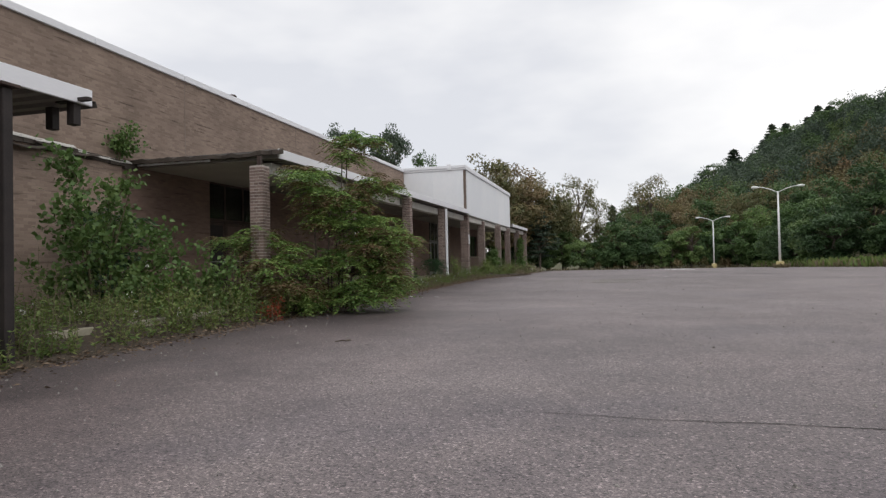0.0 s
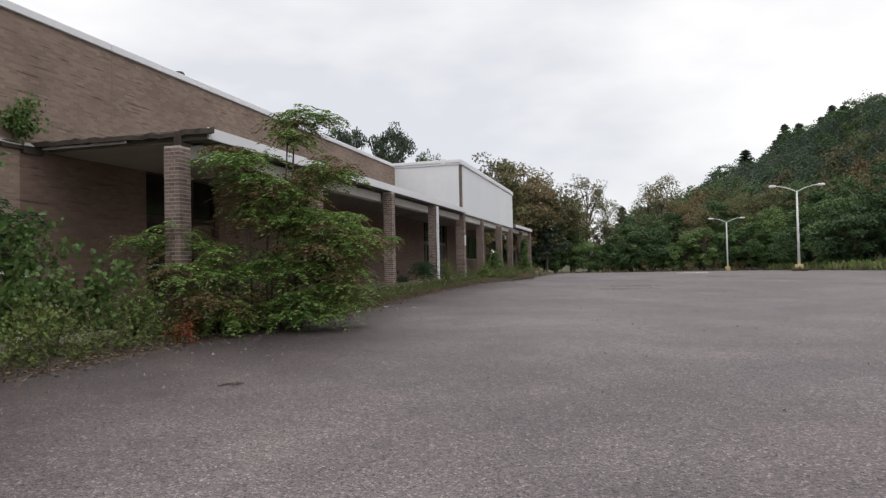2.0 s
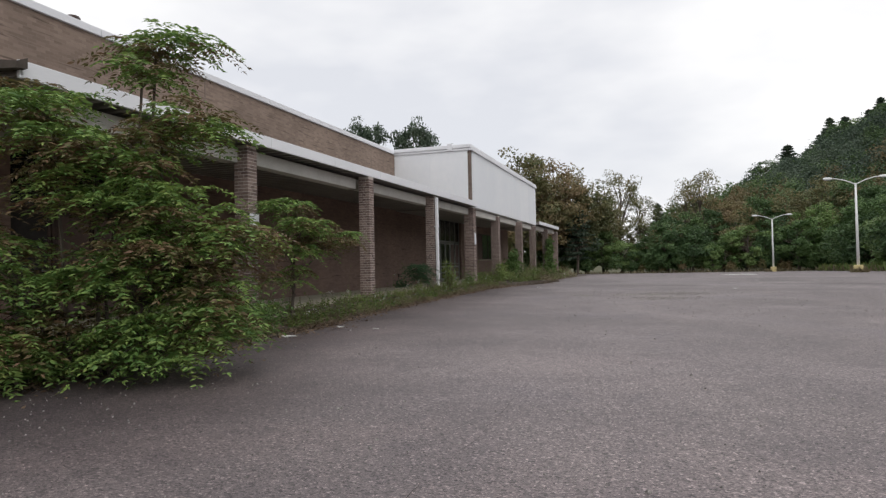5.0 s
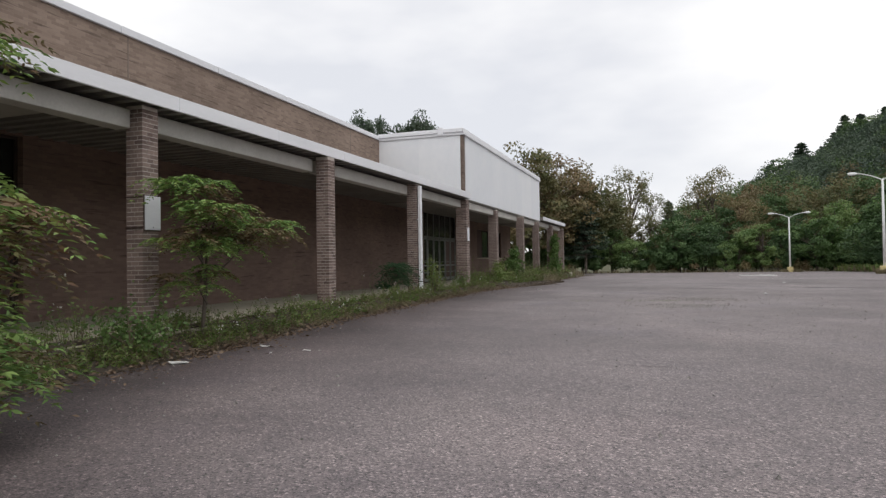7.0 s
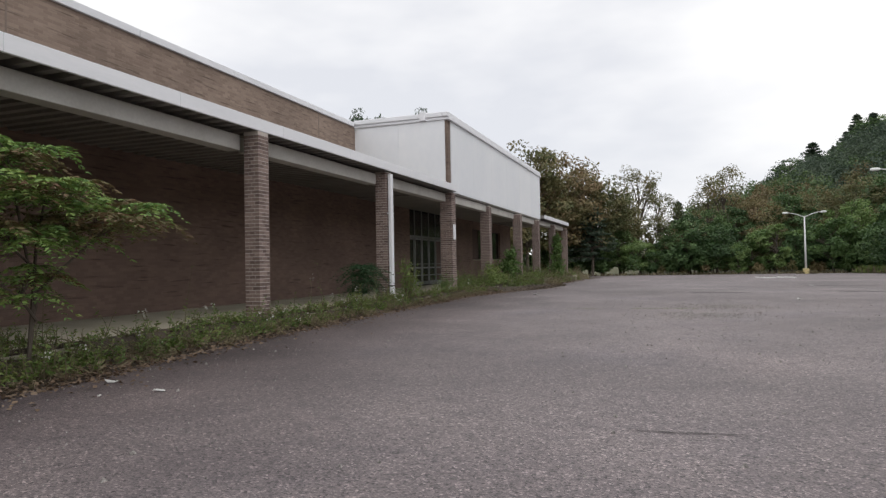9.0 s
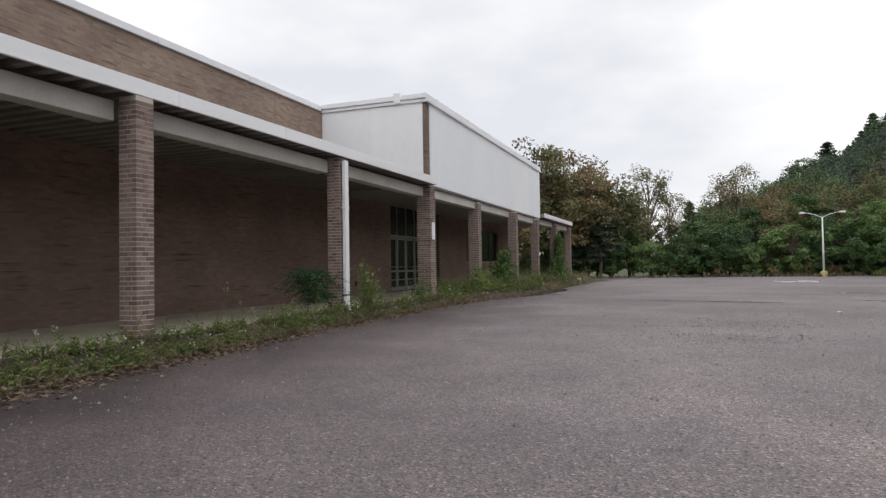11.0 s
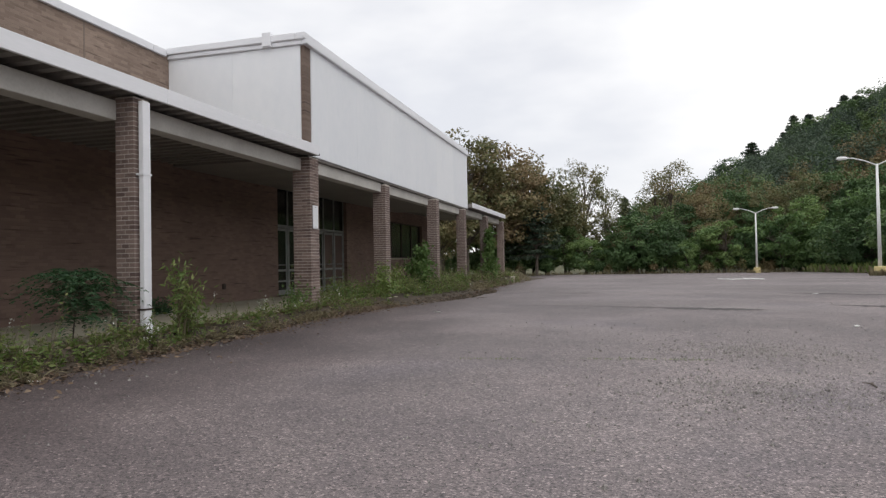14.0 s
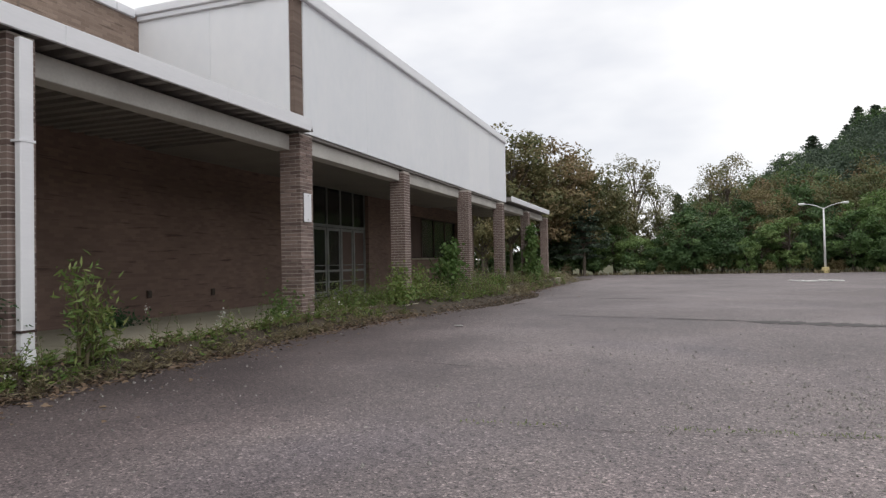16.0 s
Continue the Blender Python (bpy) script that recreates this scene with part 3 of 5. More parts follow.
BRICK_A = Shape().box(-0.5, -0.5, -0.5, 0.5, 0.5, 0.5)
brick_mesh = BRICK_A.mesh("brick", M_BRICK)
COURSE = 0.076


def column(y0, y1, top, single, front, label):
    """A square brick pier: a mortar core with bricks standing 5 mm proud, in running bond."""
    w = d = y1 - y0
    col = thing("brick_column", (front - d / 2, (y0 + y1) / 2, -0.05), label, "column", "columns carrying the canopy")
    h = top + 0.05
    hx, hy = d / 2 - 0.0025, w / 2 - 0.0025
    part("core", Shape().box(-hx, -hy, 0, hx, hy, h), M_MORTAR, col, "pale mortar")
    rng = random.Random(int(y0 * 100))
    s = Shape()
    for k in range(int(h / COURSE)):
        z = k * COURSE
        long_x = k % 2
        for i in range(4):
            side = i % 2
            j = rng.uniform(0.0, 0.004) if y0 != 6.26 else rng.uniform(-0.001, 0.014)
            t = 0.1
            if i < 2:      # faces across x: front and back
                x0, x1 = (-d / 2 - j, -d / 2 + t) if side == 0 else (d / 2 - t, d / 2 + j)
                lo, hi = (-w / 2, w / 2) if long_x else (-w / 2 + t + 0.01, w / 2 - t - 0.01)
                cuts = [lo, (lo + hi) / 2, hi] if long_x else [lo, hi]
                for p, q in zip(cuts, cuts[1:]):
                    s.box(x0, p + (0.005 if p > lo else 0), z, x1, q - (0.005 if q < hi else 0), z + COURSE - 0.014)
            else:
                q0, q1 = (-w / 2 - j, -w / 2 + t) if side == 0 else (w / 2 - t, w / 2 + j)
                lo, hi = (-d / 2 + t + 0.01, d / 2 - t - 0.01) if long_x else (-d / 2, d / 2)
                cuts = [lo, hi] if long_x else [lo, (lo + hi) / 2, hi]
                for p, q in zip(cuts, cuts[1:]):
                    s.box(p + (0.005 if p > lo else 0), q0, z, q - (0.005 if q < hi else 0), q1, z + COURSE - 0.014)
    v = np.array(s.v).reshape(-1, 8, 3)
    if single:
        lo, hi = v.min(1), v.max(1)
        for a, b in zip(lo, hi):
            ob = new("brick", brick_mesh)
            ob.parent = col
            ob.matrix_basis = Matrix.LocRotScale(Vector((a + b) / 2), None, Vector(b - a))
    else:
        tagged(part("brickwork", s, M_BRICK, col), kind="stuff")
    return col


# ---- white box over the walkway ----
box = thing("sign_box", (0, 0, 0), "large white panelled sign box over the brick columns", "sign box", kind="structure")
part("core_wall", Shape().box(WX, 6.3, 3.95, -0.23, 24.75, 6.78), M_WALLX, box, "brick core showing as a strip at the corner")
for i in range(6):
    a = 6.62 + (24.75 - 6.62) * i / 6
    b = 6.62 + (24.75 - 6.62) * (i + 1) / 6
    part("front_panel", Shape().box(-0.23, a + 0.002, 3.91, -0.19, b - 0.002, 6.74, 0.004), M_PANEL, box)
for i in range(2):
    a = WX + (-0.33 - WX) * i / 2
    b = WX + (-0.33 - WX) * (i + 1) / 2
    part("side_panel", Shape().box(a + 0.002, 6.26, 3.9, b - 0.002, 6.3, 6.74, 0.004), M_PANEL, box)
part("cornice", Shape().box(-0.25, 6.2, 6.74, -0.1, 24.82, 6.86, 0.015).box(WX, 6.2, 6.74, -0.25, 6.34, 6.86, 0.015), M_WHITE, box)
part("coping", Shape().box(-0.4, 6.15, 6.86, -0.14, 24.86, 7.05, 0.02).box(WX, 6.15, 6.86, -0.4, 6.4, 7.05, 0.02), M_WHITE, box)
part("joint_cover", Shape().box(-1.35, 6.12, 6.76, -1.1, 6.42, 7.12, 0.01), M_WHITE, box)
part("box_roof", Shape().box(WX, 6.4, 6.78, -0.4, 24.7, 6.84), M_ROOF, box)
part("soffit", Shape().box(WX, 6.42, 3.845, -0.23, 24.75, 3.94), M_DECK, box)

# ---- downspout and plates ----
spout = thing("downspout", (0.07, 0.12, -0.03), "white metal downspout strapped to a brick column", "downspout")
s = Shape().box(-0.05, -0.085, 0.22, 0.05, 0.085, 3.8, 0.012)
part("pipe", s, M_WHITE, spout)
s = Shape()
for i, (x, z) in enumerate(((0, 0.22), (0.015, 0.12), (0.06, 0.04), (0.13, 0.0))):
    nx, nz = (0.05, 0.0) if i == 0 else (0.048, 0.02) if i == 1 else (0.035, 0.038) if i == 2 else (0.02, 0.05)
    s.v += [(x - nx, -0.085, z - nz), (x + nx, -0.085, z + nz), (x + nx, 0.085, z + nz), (x - nx, 0.085, z - nz)]
s.f = [(4 * i + j, 4 * i + (j + 1) % 4, 4 * i + 4 + (j + 1) % 4, 4 * i + 4 + j) for i in range(3) for j in range(4)]
part("elbow", s, M_WHITE, spout)
part("strap", Shape().box(-0.085, -0.1, 0.42, 0.056, 0.1, 0.45), M_RUST, spout)
part("strap", Shape().box(-0.085, -0.1, 2.6, 0.056, 0.1, 2.63), M_WHITE, spout)


def plate(x, y, z, w, h, label):
    p = thing("sign_plate", (x, y, z), label, "sign", "blank plates on the columns")
    part("plate", Shape().box(0, -w / 2, -h / 2, 0.02, w / 2, h / 2, 0.006), M_WHITE, p)
    part("back_board", Shape().box(-0.008, -w / 2 - 0.015, -h / 2 - 0.015, 0.0, w / 2 + 0.015, h / 2 + 0.015), M_RUST, p)
    for q in (-1, 1):
        part("bolt", Shape().tube([(0.018, 0, q * h * 0.42), (0.028, 0, q * h * 0.42)], [0.012, 0.01], 6), M_ALU, p)


plate(-0.08, -12.22, 1.98, 0.35, 0.58, "blank white metal plate strapped to a brick column")
plate(-0.09, 6.5, 2.3, 0.28, 0.6, "blank white metal plate on the corner column")
for z in (1.72, 2.24):
    solo("strap", Shape().box(-0.45, -12.436, z, -0.084, -12.424, z + 0.02), M_RUST, "dark steel strap round a brick column", "strap")

# ---- first canopy: post, brackets, torn flashing ----
post = thing("canopy_post", (0.72, -26.53, -0.45), "dark rusty steel post under the torn canopy", "post")
part("shaft", Shape().box(-0.075, -0.075, 0, 0.075, 0.075, 3.84, 0.01), M_BLACK, post)
part("cap_plate", Shape().box(-0.14, -0.14, 3.86, 0.14, 0.14, 3.9), M_RUST, post)
for x, y in ((0.66, -25.3), (0.1, -25.15)):
    br = thing("bracket", (x, y, 3.14), "dark broken steel hanger below the canopy end", "bracket", "broken hangers")
    part("hanger", Shape().box(-0.07, -0.07, 0.0, 0.07, 0.07, 0.36, 0.008), M_BLACK, br)
    part("cross_piece", Shape().box(-0.3, -0.05, 0.36, 0.3, 0.05, 0.41), M_BLACK, br)
rng = random.Random(4)
fl = thing("torn_flashing", (0, 0, 0), "torn flashing and rotten ledger on the wall", "flashing")
for i in range(9):
    s = Shape()
    y, z = -22.8 + i * 0.52, 4.06 - 0.022 * i
    s.box(WX, y, z - rng.uniform(0.16, 0.24), WX + rng.uniform(0.05, 0.09), y + 0.515, z - 0.03)
    part("ledger_board", s, M_TIMBER, fl)
for y0, y1, z0, sag, out in ((-22.9, -20.3, 4.07, 0.02, 0.1), (-22.7, -21.0, 4.0, 0.2, 0.28), (-21.5, -19.6, 3.98, 0.12, 0.22), (-20.2, -18.4, 3.95, 0.03, 0.12)):
    s = Shape()
    n = 12
    for i in range(n + 1):
        u = i / n
        y = y0 + (y1 - y0) * u
        z = z0 - 0.06 * u - sag * math.sin(math.pi * u) + rng.uniform(-0.008, 0.008)
        s.v += [(WX + 0.01, y, z + 0.02), (WX + out * (0.6 + 0.4 * u), y, z - 0.05), (WX + out * (0.6 + 0.4 * u), y, z - 0.075), (WX + 0.01, y, z - 0.005)]
    s.f = [(4 * i + k, 4 * i + (k + 1) % 4, 4 * i + 4 + (k + 1) % 4, 4 * i + 4 + k) for i in range(n) for k in range(4)] + [(3, 2, 1, 0), tuple(4 * n + k for k in range(4))]
    part("flap", s, M_CREAM if out < 0.15 else M_TIMBER, fl)
# ragged end of the long canopy: sagging felt over a white drip edge
s = Shape()
n = 26
for i in range(n + 1):
    x = WX + (0.2 - WX) * i / n
    y = -18.12 + rng.uniform(-0.06, 0.06) - 0.25 * (1 - i / n)
    z = fascia_z(-18) + 0.1 + rng.uniform(-0.015, 0.015) + (0.03 if i > n - 6 else 0)
    s.v += [(x, y, z - 0.05), (x, -17.9, z - 0.02), (x, -17.9, z + 0.13), (x, y, z + rng.uniform(0.03, 0.08))]
s.f = [(4 * i + k, 4 * i + (k + 1) % 4, 4 * i + 4 + (k + 1) % 4, 4 * i + 4 + k) for i in range(n) for k in range(4)] + [(3, 2, 1, 0), tuple(4 * n + k for k in range(4))]
solo("torn_edge", s, M_TIMBER, "ragged rotten felt edge of the torn canopy", "roof edge", kind="structure")
solo("drip_edge", Shape().box(WX, -18.16, 3.79, -1.9, -18.12, 3.84), M_WHITE, "white drip edge below the torn roof", "drip edge", kind="structure")
for y, z in ((6.47, 0.5), (8.66, 0.45)):
    o = thing("wall_outlet", (WX, y, z), "small dark outlet box on the brick wall", "outlet", "outlets on the wall")
    part("outlet_box", Shape().box(0, -0.06, -0.09, 0.05, 0.06, 0.09, 0.008), M_RUST, o)
    part("outlet_cover", Shape().box(0.05, -0.05, -0.05, 0.06, 0.05, 0.07), M_TIMBER, o)

stub = thing("steel_stub", (0.17, -19.07, 3.4), "short rusty steel stub on the broken column", "steel stub")
part("stub_post", Shape().box(-0.05, -0.05, 0.0, 0.05, 0.05, 0.26, 0.006), M_RUST, stub)
part("stub_plate", Shape().box(-0.1, -0.09, 0.0, 0.1, 0.09, 0.015), M_RUST, stub)

# ---- lamps in the lot ----
def lamp_post(at, height, label):
    p = thing("street_lamp", at, label, "street lamp", "lamps in the parking lot")
    part("base", Shape().tube([(0, 0, -0.3), (0, 0, 0.72), (0, 0, 0.8)], [0.46, 0.44, 0.38], 12), M_YELLOW, p, "yellow painted concrete base")
    part("pole", Shape().tube([(0, 0, 0.8), (0, 0, height)], [0.15, 0.09], 10), M_POLE, p, smooth=True)
    for q in (-1, 1):
        arm = part("arm", Shape().tube([(0, 0, height - 0.12), (q * 0.9, 0, height + 0.32), (q * 1.7, 0, height + 0.55), (q * 2.2, 0, height + 0.6)], [0.06, 0.05, 0.045, 0.045], 8), M_POLE, p, smooth=True)
        part("lamp_head", Shape().tube([(q * 2.1, 0, height + 0.6), (q * 2.3, 0, height + 0.6), (q * 2.75, 0, height + 0.6), (q * 2.95, 0, height + 0.6)], [0.06, 0.14, 0.16, 0.08], 8), M_POLE, arm)
    return p


lamp_post((28.5, 51.9, -0.76), 9.3, "tall white twin-arm lamp post on a yellow base")
lamp_post((26.73, 90.7, -1.33), 8.6, "distant white twin-arm lamp post on a yellow base")

# ---- plants ----
def fronds(rng, tips, per_tip, length, leaflet, pairs=10):
    """Pinnate leaves round each tip: leaflets in pairs along drooping stalks."""
    pos, way, size = [], [], []
    u = np.linspace(0.15, 1, pairs)
    for tip in tips:
        a0 = rng.uniform(0, 6.28)
        for k in range(per_tip):
            a = a0 + k * 2.4 + rng.uniform(-0.3, 0.3)
            L = length * rng.uniform(0.7, 1.2)
            rise = rng.uniform(-0.1, 0.55)
            d = np.array([math.cos(a), math.sin(a), 0.0])
            side = np.array([-d[1], d[0], 0.0])
            p = tip + d * (u * L)[:, None] + np.array([0, 0, 1.0]) * ((rise * u - 0.6 * u * u) * L)[:, None]
            for q in (-1, 1):
                pos.append(p)
                way.append(np.repeat((side * q + d * 0.5 + np.array([0, 0, -0.25]))[None], pairs, 0) + rng.normal(size=(pairs, 3)) * 0.15)
                size.append(leaflet * (1.1 - 0.5 * np.abs(u - 0.45)) * rng.uniform(0.8, 1.2, pairs))
            pos.append(p[-1:])
            way.append((d + np.array([0, 0, -0.4]))[None])
            size.append(np.array([leaflet]))
    return np.concatenate(pos), np.concatenate(way), np.concatenate(size)


def shrub(name, at, blobs, label, seed, length=0.5, leaflet=0.13, per_tip=7, material=None, old=0.0, stem_r=0.03, trunk=None):
    """A sumac-like shrub: stems that fork to tips inside the given blobs (centre, radii, number of tips), each tip with a rosette of compound leaves."""
    rng = np.random.default_rng(seed)
    t = thing(name, at, label, "shrub")
    stems = Shape()
    tips = []
    for (c, r, n) in blobs:
        pts = ball(rng, n, 0.35) * np.array(r) + np.array(c)
        pts = pts[pts[:, 2] > 0.12]
        tips.append(pts)
        hub = np.array([c[0] * 0.7, c[1] * 0.8, max(0.25, c[2] - r[2] * 0.8)])
        foot = np.array([c[0] * 0.35, c[1] * 0.6, -0.1])
        if trunk:
            fork = np.array(trunk) + np.array([0, 0, 0.25]) * rng.normal()
            stems.tube([(0, 0, -0.1), np.array(trunk) * 0.5 + rng.normal(size=3) * 0.015, fork, hub], [stem_r, stem_r * 0.9, stem_r * 0.75, stem_r * 0.5], 5)
        else:
            stems.tube([foot, (foot + hub) / 2 + rng.normal(size=3) * 0.06, hub], [stem_r, stem_r * 0.8, stem_r * 0.6], 5)
        for p in pts:
            mid = (hub + p) / 2 + np.array([0, 0, 0.12])
            stems.tube([hub, mid, p], [stem_r * 0.45, stem_r * 0.3, stem_r * 0.15], 3)
    part("stem", stems, M_BARK, t)
    tips = np.concatenate(tips)
    material = material or M_SUMAC
    if old:
        pick = rng.random(len(tips)) < old
        part("leaves", leaf_mesh("leaves", *fronds(rng, tips[pick], per_tip, length, leaflet), 0.3, M_SUMAC_OLD, rng, 0.6), None, t, "reddish fading compound leaves")
        tips = tips[~pick]
    part("leaves", leaf_mesh("leaves", *fronds(rng, tips, per_tip, length, leaflet), 0.3, material, rng, 0.6), None, t)
    return t


def sapling(name, at, blobs, label, seed, size=0.09, per=70, material=None, slim=0.85):
    """A young tree with round leaves in loose sprays."""
    rng = np.random.default_rng(seed)
    t = thing(name, at, label, "sapling")
    stems = Shape()
    pos, way = [], []
    for (c, r, n) in blobs:
        stems.tube([(c[0] * 0.2, c[1] * 0.2, -0.1), (c[0] * 0.4, c[1] * 0.4, c[2] * 0.5), c], [0.03, 0.022, 0.01], 5)
        for p in ball(rng, n, 0.2) * np.array(r) + np.array(c):
            b = np.array([c[0] * 0.6, c[1] * 0.6, max(0.2, p[2] - 0.4)])
            stems.tube([b, (b + p) / 2 + rng.normal(size=3) * 0.04, p], [0.01, 0.007, 0.003], 3)
            k = rng.integers(per // 2, per)
            u = rng.uniform(0.25, 1.1, k)[:, None]
            pos.append(b + (p - b) * u + rng.normal(size=(k, 3)) * 0.1)
            way.append(rng.normal(size=(k, 3)) + np.array([0, 0, -0.3]))
    pos, way = np.concatenate(pos), np.concatenate(way)
    part("stem", stems, M_STEM, t)
    part("leaves", leaf_mesh("leaves", pos, way, rng.uniform(0.7, 1.3, len(pos)) * size, slim, material or M_BROAD, rng, 0.3), None, t)
    return t


shrub("sumac_bush", (1.2, -17.3, lot_z(-17.3)), [((0.75, 0.2, 4.6), (0.55, 0.55, 0.2), 11), ((0.6, 0.0, 4.1), (0.55, 0.5, 0.15), 5), ((1.4, -0.3, 3.3), (0.6, 0.55, 0.3), 16), ((0.1, -1.4, 3.5), (0.55, 0.6, 0.25), 12), ((0.5, -0.9, 3.0), (0.95, 0.75, 0.35), 22),
      ((0.8, -0.8, 2.4), (1.2, 0.75, 0.45), 28), ((1.2, -0.6, 1.4), (1.3, 0.8, 0.6), 44), ((-1.5, -1.7, 1.95), (0.8, 0.6, 0.35), 18), ((-0.4, -1.3, 1.3), (0.9, 0.9, 0.6), 26), ((2.1, -0.35, 1.9), (0.5, 0.45, 0.35), 18), ((1.8, -0.4, 1.1), (0.6, 0.5, 0.4), 18), ((-0.6, -2.2, 1.0), (0.6, 0.45, 0.45), 9), ((-0.3, -2.0, 0.5), (0.8, 0.6, 0.35), 12),
      ((1.2, -0.4, 0.55), (1.1, 1.0, 0.35), 24), ((-0.2, -1.2, 0.5), (0.9, 0.8, 0.35), 14), ((0.0, 0.4, 0.6), (0.7, 0.8, 0.4), 10)],
      "huge overgrown sumac bush spilling over the kerb", 3, 0.54, 0.108, 9, None, 0.38, 0.03)
sapling("leafy_bush", (0.9, -13.7, -0.3), [((0, 0, 0.45), (0.6, 0.8, 0.4), 14)], "dark low bush at the foot of a column", 44, 0.06, 80)
shrub("sumac_sapling", (0.58, -11.8, -0.1), [((0.15, -0.4, 2.6), (0.5, 0.5, 0.2), 9), ((0.4, 0.0, 2.15), (0.7, 0.75, 0.28), 17), ((0.75, 0.65, 1.75), (0.65, 0.7, 0.28), 16), ((0.2, -0.4, 1.6), (0.6, 0.65, 0.25), 14), ((0.1, -0.2, 1.0), (0.6, 0.55, 0.25), 7)],
      "small sumac tree with layered compound leaves at the kerb", 5, 0.42, 0.1, 8, None, 0.3, 0.026, (0.08, 0.05, 0.95))
shrub("fern_shrub", (-0.45, -0.85, -0.05), [((0, 0.1, 0.75), (0.25, 0.4, 0.42), 16)], "dark low shrub beside the spout column", 6, 0.6, 0.1, 8, M_FERN, 0.0, 0.015)
shrub("sumac_shoot", (-3.0, -20.4, -0.05), [((0, 0, 0.9), (0.7, 0.9, 0.8), 30), ((0, 0.1, 1.8), (0.7, 0.8, 0.8), 44), ((0.5, -0.9, 0.6), (0.6, 0.6, 0.5), 20)], "dark green shrub against the brick wall", 7, 0.42, 0.12, 6, M_FERN)
sapling("poplar_sapling", (-1.4, -22.6, -0.1), [((0.5, 0.9, 0.8), (0.8, 0.8, 0.6), 12), ((0.1, 0.3, 1.9), (0.9, 0.9, 0.8), 16), ((-0.3, -0.3, 1.1), (0.9, 1.0, 0.6), 16), ((0.3, 0.5, 2.6), (0.5, 0.5, 0.5), 6), ((0.8, 1.2, 1.5), (0.6, 0.7, 0.7), 8), ((-0.2, -0.6, 3.0), (0.5, 0.6, 0.6), 10), ((0.2, -0.9, 2.0), (0.7, 0.7, 0.7), 12)], "slender sapling with round leaves before the brick wall", 8, 0.11, 56)
sapling("leafy_bush", (-0.2, -21.6, -0.2), [((0.2, 0, 0.7), (0.7, 0.9, 0.6), 14), ((0.3, 0.8, 0.9), (0.6, 0.6, 0.7), 10), ((-0.4, -1.0, 0.6), (0.6, 0.8, 0.5), 9)], "bright green leafy bush beside the sidewalk", 9, 0.1, 74)
sapling("leafy_bush", (0.4, -20.4, -0.25), [((0, 0, 0.55), (0.55, 0.6, 0.45), 13)], "low light green bush at the kerb", 10, 0.06, 90, M_WEED)
sapling("leafy_bush", (0.5, -22.8, -0.3), [((0, 0, 0.4), (0.6, 0.9, 0.35), 10), ((-0.6, 0.5, 0.7), (0.5, 0.5, 0.5), 8)], "tangled low bush at the kerb", 14, 0.06, 80, M_WEED)
sapling("red_plant", (1.1, -20.2, -0.36), [((0, 0, 0.3), (0.3, 0.45, 0.22), 9)], "low plant with red autumn leaves", 11, 0.05, 40, M_RED)
sapling("wall_plant", (-4.2, -18.9, 3.95), [((0.2, 0, 0.5), (0.42, 0.45, 0.5), 18)], "green plant growing from the torn flashing", 12, 0.09, 55)
sapling("tall_weed", (0.3, 0.62, -0.2), [((0, 0, 1.0), (0.16, 0.16, 0.5), 12), ((0.15, 0.2, 0.7), (0.18, 0.18, 0.45), 9), ((-0.1, 0.3, 0.5), (0.2, 0.2, 0.35), 7)], "tall leafy weed beside the downspout", 13, 0.13, 34, M_WEED, 0.22)
sapling("leafy_bush", (-0.4, 16.2, -0.2), [((0, 0, 0.9), (0.7, 0.8, 0.8), 26), ((0.1, 0.1, 1.7), (0.35, 0.4, 0.45), 9)], "bright green bush between the columns", 15, 0.13, 60)
sapling("leafy_bush", (0.1, 10.6, -0.2), [((0, 0, 0.65), (0.6, 1.2, 0.6), 22)], "pale green weedy bush beside a column", 16, 0.08, 60, M_WEED)
sapling("leafy_bush", (-0.3, 13.2, -0.1), [((0, 0, 0.6), (0.6, 1.2, 0.55), 20)], "pale green weedy bush on the sidewalk", 17, 0.08, 60, M_WEED)
sapling("column_vine", (0.1, 29.0, -0.4), [((0, 0, 1.2), (0.5, 0.55, 1.0), 24), ((0, 0.1, 2.8), (0.3, 0.3, 0.8), 12)], "green vine climbing a far brick column", 18, 0.16, 70)
sapling("leafy_bush", (0.3, 20.5, -0.3), [((0, 0, 0.5), (0.5, 1.0, 0.45), 12)], "green weedy bush at the kerb", 19, 0.1, 60, M_WEED)
sapling("leafy_bush", (-0.25, 5.75, -0.15), [((0, 0, 0.55), (0.35, 0.35, 0.5), 10)], "dark green weed bush at the corner column", 20, 0.07, 60)

sapling("leafy_bush", (-3.3, 4.6, -0.06), [((0, 0, 0.12), (0.25, 1.2, 0.12), 16)], "dark low weeds along the foot of the wall", 45, 0.06, 60, M_FERN)


